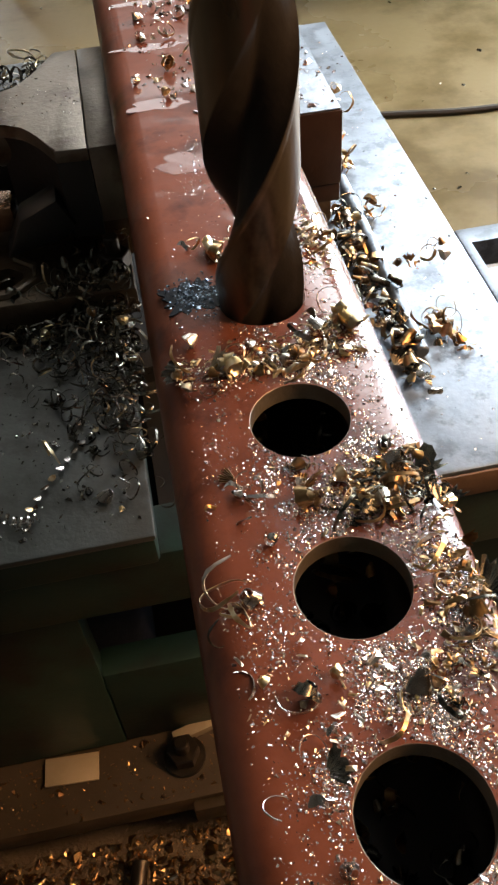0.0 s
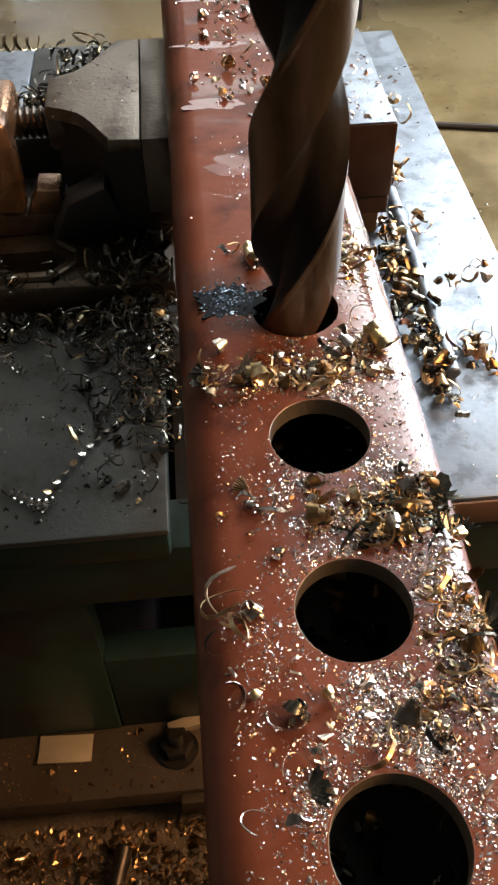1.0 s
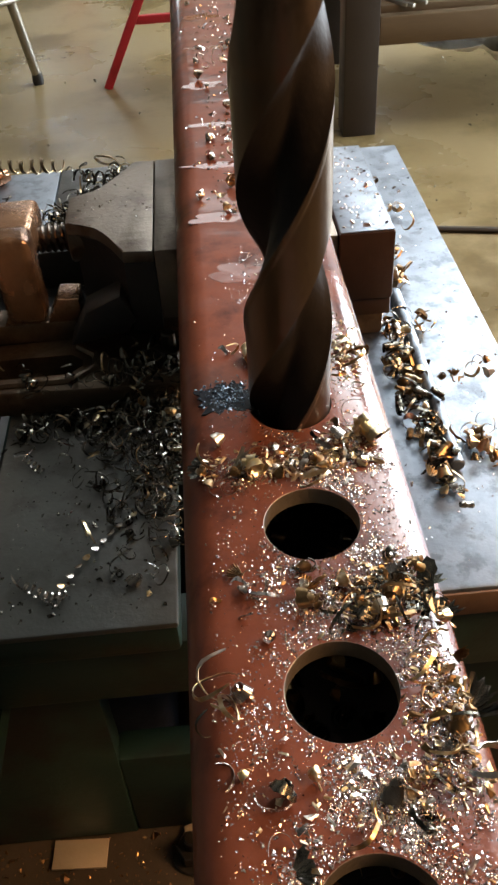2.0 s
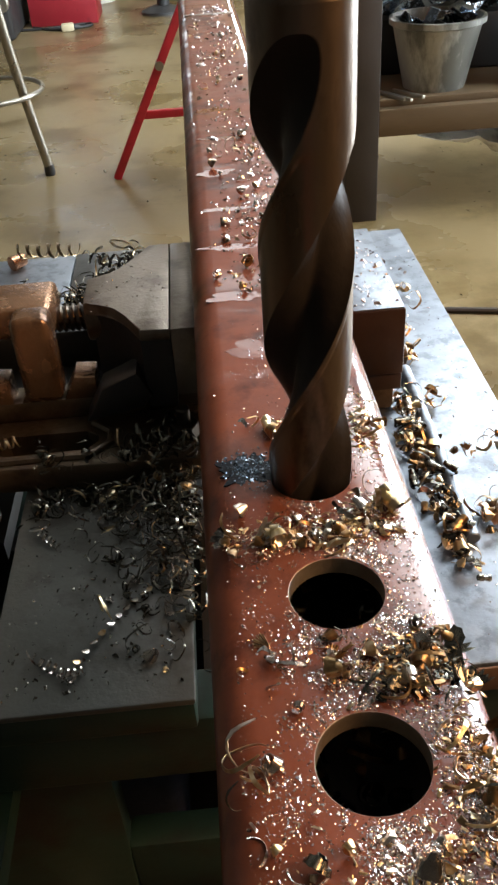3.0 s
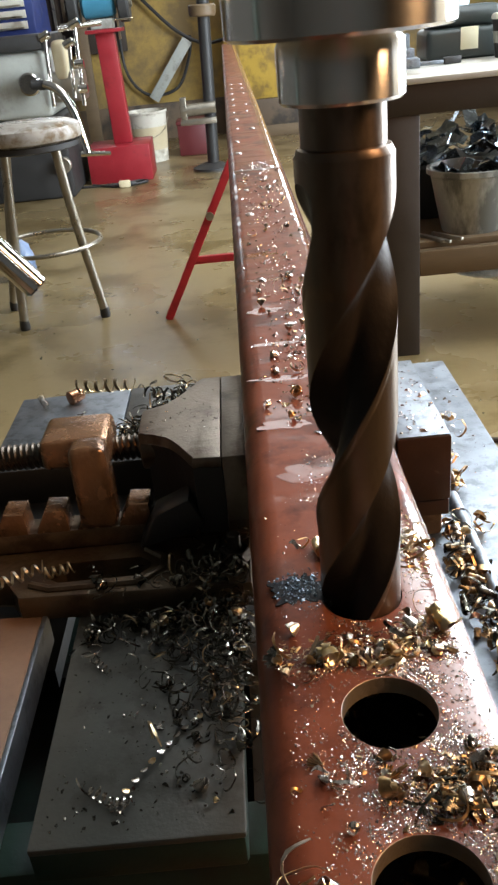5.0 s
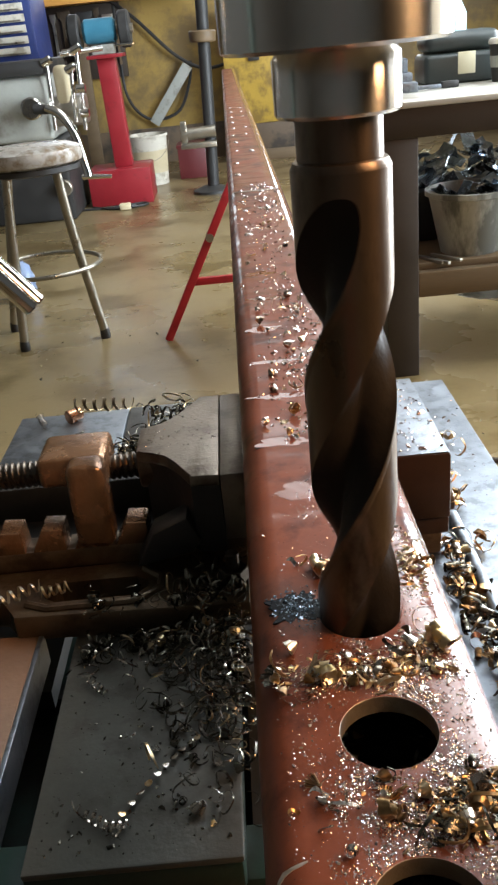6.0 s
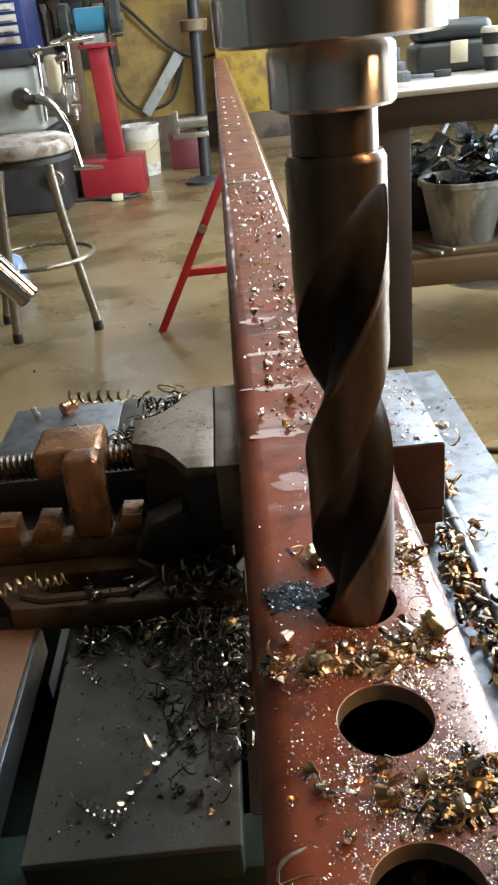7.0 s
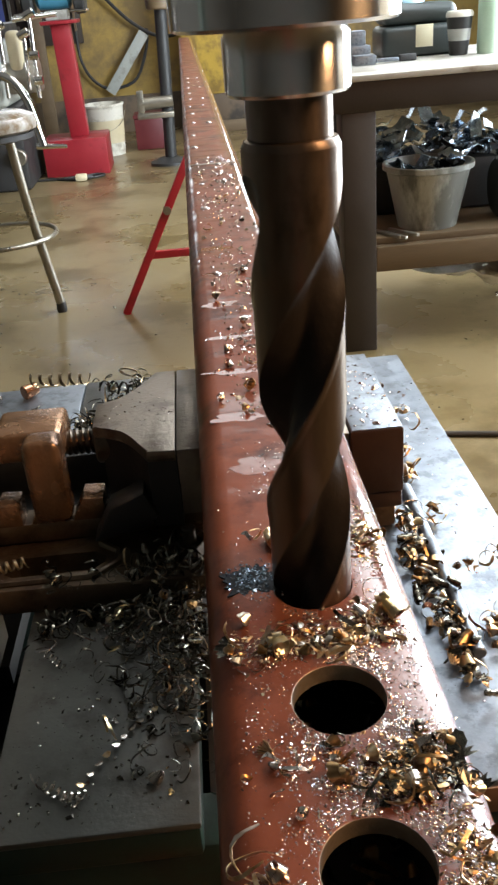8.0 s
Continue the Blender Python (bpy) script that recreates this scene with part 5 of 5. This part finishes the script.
def tube_chips():
    rng = random.Random(21)
    # heaps between the holes: centre, spread, count, tones
    heaps = [
        ((-0.004, -0.0315), (0.019, 0.0045), 50, ("gold_chip", "gold_chip", "brown_chip", "silver_chip")),
        ((0.020, -0.021), (0.007, 0.005), 12, ("gold_chip", "silver_chip")),
        ((0.027, 0.030), (0.006, 0.012), 16, ("gold_chip", "brown_chip")),
        ((-0.012, 0.032), (0.007, 0.005), 9, ("gold_chip", "silver_chip")),
        ((0.019, -0.090), (0.010, 0.007), 40, ("dark_chip", "dark_chip", "gold_chip", "brown_chip")),
        ((0.026, -0.132), (0.006, 0.012), 16, ("dark_chip", "gold_chip", "brown_chip")),
        ((0.010, -0.150), (0.018, 0.008), 16, ("silver_chip", "gold_chip", "dark_chip")),
        ((-0.012, -0.092), (0.013, 0.010), 14, ("brown_chip", "dark_chip", "silver_chip")),
        ((-0.018, -0.150), (0.010, 0.02), 10, ("silver_chip",)),
    ]
    for (cx, cy), (sx, sy), n, tones in heaps:
        for k in range(n):
            x, y = rng.gauss(cx, sx), rng.gauss(cy, sy)
            if in_hole(x, y) or not -0.036 < x < 0.033:
                continue
            kind = rng.choice(("cup", "cup", "fan", "arc", "arc", "arc", "sliver", "sliver", "strand", "strand"))
            lay_chip(kind, rng.choice(tones), x, y, ZT + 0.0001, rng.uniform(0, 6.28), rng, rng.uniform(0.55, 1.15))
    spots = []
    for k in range(170):          # along the far tube
        y = 0.13 + 0.75 * rng.random() ** 1.1
        if noise.noise((0, y * 14, 7)) < -0.12:
            continue
        spots.append((rng.choice(("fan", "sliver", "arc", "cup")), rng.choice(("silver_chip", "silver_chip", "gold_chip")), max(-0.034, min(0.030, rng.gauss(0.0, 0.014))), y, ZT + 0.0001, rng.uniform(0, 6.28), rng.uniform(0.5, 1.1), 0.3))
    heap("far_tube_swarf", "bright steel chips lying along the red tube", spots)
    # the ones that stand out
    one = [("roll", "gold_chip", 0.0245, -0.0215, 0.5, 1.5), ("arc", "gold_chip", 0.0035, -0.0415, 1.2, 1.2), ("fan", "gold_chip", -0.0235, -0.0325, 0.3, 1.35),
           ("cup", "gold_chip", -0.0165, -0.0365, 0.8, 1.2), ("roll", "gold_chip", -0.0125, 0.0290, 0.2, 1.2), ("fan", "brown_chip", -0.0225, -0.0790, 2.6, 1.1),
           ("fan", "dark_chip", 0.0290, -0.1300, 0.4, 1.9), ("hoop", "gold_chip", 0.0270, -0.1325, 0.4, 0.7), ("cup", "brown_chip", 0.0270, -0.1330, 2.4, 1.2), ("cup", "silver_chip", 0.0075, -0.1490, 1.9, 1.4), ("fan", "dark_chip", -0.0185, -0.1640, 0.2, 1.4),
           ("strand", "gold_chip", -0.0345, -0.1210, 3.9, 0.9), ("arc", "gold_chip", -0.0300, -0.1255, 2.2, 0.9), ("arc", "dark_chip", -0.0345, -0.1265, 1.0, 0.8), ("arc", "silver_chip", 0.0325, -0.1440, 0.3, 1.3),
           ("fan", "dark_chip", 0.0310, -0.0960, 2.4, 2.0), ("fan", "dark_chip", 0.0265, -0.0885, 0.6, 1.7), ("cup", "silver_chip", 0.0225, -0.0835, 0.7, 1.3),
           ("hoop", "gold_chip", 0.0020, -0.0395, 0.9, 0.80), ("hoop", "brown_chip", 0.0085, -0.0975, 2.0, 0.95), ("fan", "dark_chip", -0.0295, -0.0310, 3.0, 1.9), ("fan", "gold_chip", -0.0245, -0.0335, 0.2, 1.6),
           ("hoop", "dark_chip", 0.0300, -0.0990, 0.5, 0.8), ("fan", "dark_chip", 0.0300, -0.1010, 1.1, 1.7), ("cup", "brown_chip", 0.0180, -0.0930, 1.7, 1.0),
           ("hoop", "gold_chip", -0.0310, -0.1170, 2.8, 1.15), ("arc", "gold_chip", -0.0285, -0.1150, 0.6, 1.5), ("cup", "silver_chip", -0.0270, -0.1185, 1.3, 0.9)]
    for kind, mt, x, y, turn, size in one:
        lay_chip(kind, mt, x, y, ZT + 0.0001, turn, rng, size, 0.2)


def flecks(name, n, place, material, label, size, seed, long=1.0):
    """Crumbs too many to count, all in one mesh."""
    rng = random.Random(seed)
    vs, fs = [], []
    for k in range(n):
        x, y, z = place(rng)
        s = size * (0.3 + 1.0 * rng.random() ** 2 + 2.0 * rng.random() ** 18)
        rot = Euler((rng.uniform(-0.5, 0.5), rng.uniform(-0.5, 0.5), rng.uniform(0, 6.28))).to_matrix()
        b = len(vs)
        l, w, h = s * rng.uniform(0.7, 1.3 * long), s * rng.uniform(0.5, 1.0), s * rng.uniform(0.3, 0.8) / long
        for p in ((-l, -w * rng.uniform(0.3, 1), 0), (l, -w * rng.uniform(0.2, 1), 0), (l * rng.uniform(0.3, 1), w, 0), (-l, w * rng.uniform(0.2, 1), 0), (-l * 0.4, w * rng.uniform(-0.5, 0.5), h), (l * 0.4, w * rng.uniform(-0.5, 0.5), h * rng.uniform(0.4, 1.2))):
            q = rot @ Vector(p)
            vs.append((x + q.x, y + q.y, z + q.z + 0.2 * h))
        fs += [tuple(b + i for i in f) for f in ((3, 2, 1, 0), (0, 1, 5, 4), (1, 2, 5), (2, 3, 4, 5), (3, 0, 4))]
    me = bpy.data.meshes.new(name)
    me.from_pydata(vs, [], fs)
    me.materials.append(M[material])
    return tagged(new(name, me), label, "swarf", kind="stuff")


def oil_smears():
    m = surf("oil_film", (0.105, 0.026, 0.014), (0.16, 0.042, 0.023), 30, (0.09, 0.16), 0, 0.2, 70, coat=0.2, dist=0.0008)
    for k, (cx, cy, rx, ry) in enumerate(((-0.013, 0.095, 0.012, 0.0075), (-0.020, 0.150, 0.015, 0.0050), (-0.014, 0.213, 0.018, 0.0032), (-0.016, 0.272, 0.016, 0.0035), (-0.020, 0.342, 0.011, 0.0070), (-0.008, 0.420, 0.016, 0.0045), (-0.018, 0.500, 0.012, 0.0080))):
        pts = []
        for i in range(44):
            t = 2 * math.pi * i / 44
            r = 1 + 0.7 * noise.noise((math.cos(t) * 1.5 + 9 * k, math.sin(t) * 1.5, 2)) + 0.18 * noise.noise((math.cos(t) * 4 + 9 * k, math.sin(t) * 4, 6))
            pts.append((cx + rx * r * math.cos(t), cy + ry * r * math.sin(t)))
        solo("oil_smear", prism(pts, ZT - 0.0003, ZT + 0.00008), m, (cx, cy, ZT), "thin wet smear of oil on the red tube", "oil smear", group="oil smears on the tube")


def oil_drops():
    # pale half-metal base stands in for the white highlight on each drop
    m = surf("pale_oil_drop", (0.34, 0.30, 0.28), (0.44, 0.40, 0.38), 60, (0.04, 0.08), 0.45, 0.0, 200)
    rng = random.Random(5)
    for k in range(13):
        for x, show in ((-0.0225, 1.0), (0.006, 0.6)):
            if rng.random() > show:
                continue
            r, y = rng.uniform(0.0036, 0.0056), 0.66 + 0.143 * k + rng.uniform(-0.012, 0.012)
            bm = bmesh.new()
            bmesh.ops.create_uvsphere(bm, u_segments=14, v_segments=8, radius=1, matrix=Matrix.Translation((x + rng.uniform(-0.002, 0.002), y, ZT)) @ Matrix.Diagonal((r, r * 1.3, r * 0.42, 1)))
            solo("oil_drop", bm, m, (x, y, ZT), "glossy oil drop on the red tube, highlight put into its pale colour", "oil drop", group="oil drops along the tube")


def oil_puddle():
    pts = []
    for k in range(72):
        t = 2 * math.pi * k / 72
        r = 1 + 0.5 * noise.noise((math.cos(t) * 1.6, math.sin(t) * 1.6, 4)) + 0.5 * noise.noise((math.cos(t) * 5, math.sin(t) * 5, 8))
        pts.append((-0.0230 + 0.0105 * r * math.cos(t), 0.0065 + 0.0095 * r * math.sin(t)))
    m = surf("black_oil", (0.004, 0.004, 0.005), (0.010, 0.010, 0.011), 60, (0.30, 0.45), 0, 0.4, 120, dist=0.001)
    m.node_tree.nodes["Principled BSDF"].inputs["Specular IOR Level"].default_value = 0.05
    solo("oil_puddle", prism(pts, ZT - 0.0004, ZT + 0.00015), m, (-0.023, 0.0065, ZT), "small puddle of black cutting oil on the tube", "oil puddle")


def all_flecks():
    def near(rng):
        while True:
            y = rng.uniform(-0.20, 0.0) if rng.random() < 0.9 else rng.uniform(0.0, 0.12)
            x = rng.gauss(0.008, 0.016)
            if not -0.034 < x < 0.031 or in_hole(x, y, 1.03):
                continue
            k = 0.03 + max(0, 0.75 * noise.noise((x * 60, y * 45, 2)) + 0.55 * noise.noise((x * 240, y * 200, 5)) + 0.16)
            if rng.random() < k * (0.35 if y > -0.03 else 1):
                return x, y, ZT

    def far(rng):
        while True:
            y = 0.06 + 0.95 * rng.random() ** 1.2
            x = rng.gauss(0.0, 0.014)
            if -0.033 < x < 0.030 and rng.random() < (0.12 + 1.4 * max(0, noise.noise((x * 25, y * 13, 4)) + 0.12)) * min(1, (y - 0.04) / 0.25):
                return x, y, ZT

    def plate(rng):
        return rng.uniform(0.055, 0.158), rng.uniform(0.03, 0.54), TZ

    def pad(rng):
        return rng.uniform(-0.156, -0.06), rng.uniform(0.02, 0.19), TZ

    def jaw(rng):
        return rng.uniform(0.055, 0.084), rng.uniform(0.216, 0.334), ZT - 0.0477

    def base(rng):
        return rng.uniform(-0.30, -0.02), rng.uniform(-0.20, -0.012), 0.446

    flecks("tube_crumbs", 42000, near, "crumb", "fine bright steel crumbs in oil, white ones also standing for its sparkle", 0.00027, 1)
    flecks("oil_crumbs", 420, lambda r: (r.gauss(-0.0225, 0.0045), r.gauss(0.007, 0.005), ZT + 0.0002), "blue_chip", "wet blue-black crumbs in a puddle of oil, pale glints in their colour", 0.00045, 7)
    for k, (cx, cy, sx, sy, n, mt) in enumerate(((-0.002, -0.0315, 0.019, 0.0040, 420, "gold_chip"), (0.018, -0.089, 0.010, 0.006, 420, "brown_chip"), (0.020, -0.090, 0.009, 0.006, 260, "dark_chip"),
                                                 (0.026, -0.132, 0.005, 0.012, 260, "brown_chip"), (0.026, 0.028, 0.005, 0.012, 200, "gold_chip"), (0.021, -0.021, 0.007, 0.004, 160, "gold_chip"),
                                                 (0.008, -0.150, 0.018, 0.007, 180, "gold_chip"))):
        def spot(r, cx=cx, cy=cy, sx=sx, sy=sy):
            while True:
                x, y = r.gauss(cx, sx), r.gauss(cy, sy)
                if -0.035 < x < 0.032 and not in_hole(x, y, 1.03):
                    return x, y, ZT + 0.0015 * r.random() ** 2
        flecks("chip_dust", n, spot, mt, "small torn steel shards between the larger chips", 0.00075, 30 + k, 1.6)
    flecks("tube_crumbs", 1500, far, "crumb", "fine bright steel crumbs along the tube", 0.0010, 2)
    flecks("plate_crumbs", 500, plate, "crumb", "fine steel crumbs on the bright plate", 0.0007, 3)
    flecks("pad_crumbs", 500, pad, "dark_chip", "fine dark crumbs on the oily plate", 0.0008, 4)
    flecks("jaw_crumbs", 170, jaw, "crumb", "fine steel crumbs on the vise jaw", 0.0010, 5)
    flecks("jaw_crumbs", 110, lambda r: (r.uniform(-0.110, -0.06), r.uniform(0.262, 0.288) + (r.uniform(-0.03, 0.04) if r.random() < 0.5 else 0), ZT - 0.048), "silver_chip", "fine steel crumbs on the moving jaw", 0.0006, 9)
    flecks("foot_crumbs", 420, lambda r: (r.uniform(-0.30, -0.045), r.uniform(-0.010, 0.035), 0.500), "brown_chip", "brown crumbs and grit on the bolted foot", 0.0014, 12)
    flecks("floor_crumbs", 260, lambda r: (r.uniform(-0.9, 1.3), r.uniform(0.9, 3.4), 0.0), "dark_chip", "dark crumbs scattered on the concrete floor", 0.0042, 15)
    flecks("base_crumbs", 5200, base, "brown_chip", "brown swarf covering the machine base", 0.0022, 6)


def other_chips():
    rng = random.Random(8)
    g = "chips on the table"
    spots = []
    tones = ("dark_chip",) * 9 + ("gold_chip", "silver_chip")
    for k in range(700):            # oily curls beside the tube and along the vise
        if rng.random() < 0.68:
            x, y = -0.050 - abs(rng.gauss(0, 0.026)), rng.gauss(0.140, 0.050)
        else:
            x, y = rng.uniform(-0.150, -0.055), rng.gauss(0.172, 0.014)
        if not (-0.158 < x < -0.046 and 0.030 < y < 0.236):
            continue
        if rng.random() > 1.0 - max(0, -0.085 - x) * 9 * (y < 0.14) - max(0, 0.10 - y) * 8:
            continue
        if y > 0.178 and rng.random() < 0.5:
            continue
        h = 0.022 * math.exp(-((x + 0.066) / 0.030) ** 2 - ((y - 0.15) / 0.05) ** 2) * rng.random()
        z = TZ + 0.0003 + h if y < 0.178 else TZ + 0.021 + h * 0.5
        kind = rng.choice(("strand", "strand", "hoop", "hoop", "arc", "arc", "arc", "cup", "sliver"))
        spots.append((kind, rng.choice(tones), x, y, z, rng.uniform(0, 6.28), rng.uniform(0.7, 1.4), 0.8))
    heap("dark_swarf", "heap of oily dark steel curls on the machine table", spots[40:])
    for kind, mt, x, y, z, turn, size, tip in spots[:40]:
        lay_chip(kind, mt, x, y, z + 0.004, turn, rng, size, tip, "heaped on the oily table", g)
    for k in range(10):            # broken coil across the plate
        q = k / 9
        lay_chip("tile", rng.choice(("silver_chip", "gold_chip", "silver_chip")), -0.079 - 0.036 * q, 0.088 - 0.046 * q ** 1.2, TZ + 0.0022, 2.1 + rng.uniform(-0.25, 0.25), rng, rng.uniform(0.9, 1.2), 0.35, "on the oily table", g)
    for kind, x, y, size in (("spring", -0.124, 0.038, 0.8), ("spring", -0.117, 0.035, 0.7), ("spring", -0.140, 0.135, 0.8), ("hoop", -0.146, 0.146, 1.1), ("hoop", -0.122, 0.150, 1.2),
                             ("fan", -0.098, 0.083, 0.9), ("cup", -0.077, 0.040, 1.3), ("fan", -0.070, 0.072, 1.0), ("arc", -0.136, 0.045, 1.2)):
        lay_chip(kind, "silver_chip", x, y, TZ + 0.0005, rng.uniform(0, 6.28), rng, size, 0.3, "on the oily table", g)
    spots = []
    for k in range(270):            # golden heap along the bright rod
        s = rng.random()
        x, y = rng.gauss(0.092 + 0.009 * s, 0.007), 0.250 - 0.175 * s + rng.gauss(0, 0.012)
        if x < 0.089 and y > 0.205 or x < 0.052 or 0.098 < x < 0.111 and rng.random() < 0.8:
            continue
        spots.append((rng.choice(("cup", "fan", "arc", "roll", "sliver")), rng.choice(("gold_chip", "brown_chip", "brown_chip", "dark_chip", "dark_chip", "silver_chip")), x, y, TZ + 0.0005 + rng.random() * 0.008, rng.uniform(0, 6.28), rng.uniform(0.8, 1.7), 0.6))
    for kind, mt, x, y, z, turn, size, tip in spots[:12]:
        lay_chip(kind, mt, x, y, z + 0.003, turn, rng, size, tip, "beside the bright rod", g)
    heap("brown_swarf", "brown and straw steel chips along the bright rod", spots[12:])
    for cx, cy, n in ((0.113, 0.300, 9), (0.116, 0.340, 5), (0.120, 0.245, 6), (0.128, 0.180, 4), (0.142, 0.182, 4), (0.120, 0.125, 16), (0.126, 0.110, 12), (0.128, 0.40, 4), (0.122, 0.47, 5), (0.100, 0.520, 4)):
        for k in range(n):
            tall = 0.010 if n == 4 and cy < 0.2 else 0.004
            lay_chip(rng.choice(("cup", "fan", "arc", "cup", "sliver")), rng.choice(("gold_chip", "brown_chip", "brown_chip", "gold_chip")), rng.gauss(cx, 0.0038), rng.gauss(cy, 0.0055), TZ + 0.0005 + tall * rng.random(), rng.uniform(0, 6.28), rng, rng.uniform(0.9, 1.7), 0.5, "on the bright plate", g)
    spots = []
    for k in range(230):            # tangle behind the moving jaw
        x, y = rng.gauss(-0.100, 0.034), rng.gauss(0.425, 0.020)
        spots.append((rng.choice(("arc", "arc", "hoop", "strand", "spring")), rng.choice(("dark_chip", "dark_chip", "dark_chip", "dark_chip", "gold_chip")), x, y, TZ + 0.001 + rng.random() * 0.056 * math.exp(-((x + 0.10) / 0.045) ** 2 - ((y - 0.425) / 0.03) ** 2), rng.uniform(0, 6.28), rng.uniform(1.0, 1.7), 0.9))
    heap("tangled_swarf", "tangle of dark steel curls behind the vise", spots)
    lay_chip("spring", "gold_chip", -0.172, 0.475, TZ + 0.034, 1.35, rng, 1.7, 0.1, "standing out of the tangle behind the vise", g)
    lay_chip("spring", "silver_chip", -0.246, 0.535, TZ + 0.001, 0.4, rng, 0.9, 0.2, "on the grey plate", g)
    lay_chip("spring", "gold_chip", -0.172, 0.206, TZ + 0.020, 1.75, rng, 1.1, 0.1, "on the slotted ear", g)
    lay_chip("spring", "gold_chip", -0.200, 0.200, TZ + 0.021, 1.95, rng, 1.2, 0.1, "on the slotted ear", g)
    spots = [(rng.choice(("roll", "sliver", "fan", "arc")), rng.choice(("brown_chip", "brown_chip", "gold_chip")), rng.uniform(-0.28, -0.04), rng.uniform(-0.13, -0.025), 0.447, rng.uniform(0, 6.28), rng.uniform(0.8, 1.8), 0.4) for k in range(160)]
    inside = [(rng.choice(("arc", "cup", "sliver", "fan")), rng.choice(("brown_chip", "dark_chip")), rng.uniform(-0.03, 0.026), rng.uniform(-0.21, 0.03), ZT - 0.0710, rng.uniform(0, 6.28), rng.uniform(0.8, 1.5), 0.4) for k in range(170)]
    heap("tube_swarf", "steel chips fallen inside the tube", inside)
    heap("plinth_swarf", "brown curls and slivers on the iron plinth", spots)


room()
red_tube()
BIT = drill_bit()
spindle()
drill_table()
machine_vise()
stool()
red_support()
grinder_stand()
cable_plug()
back_stuff()
bench_machine()
workbench()
ceiling_fixture()
tube_chips()
other_chips()
oil_puddle()
oil_smears()
oil_drops()
all_flecks()

SPIN = -480.0      # degrees a second, clockwise seen from above
PHASE = -28.0


def motions():
    walk(BIT, [(k / 10, pose(0, 0, ZT, 0, 0, PHASE + SPIN * k / 10)) for k in range(81)])


motions()
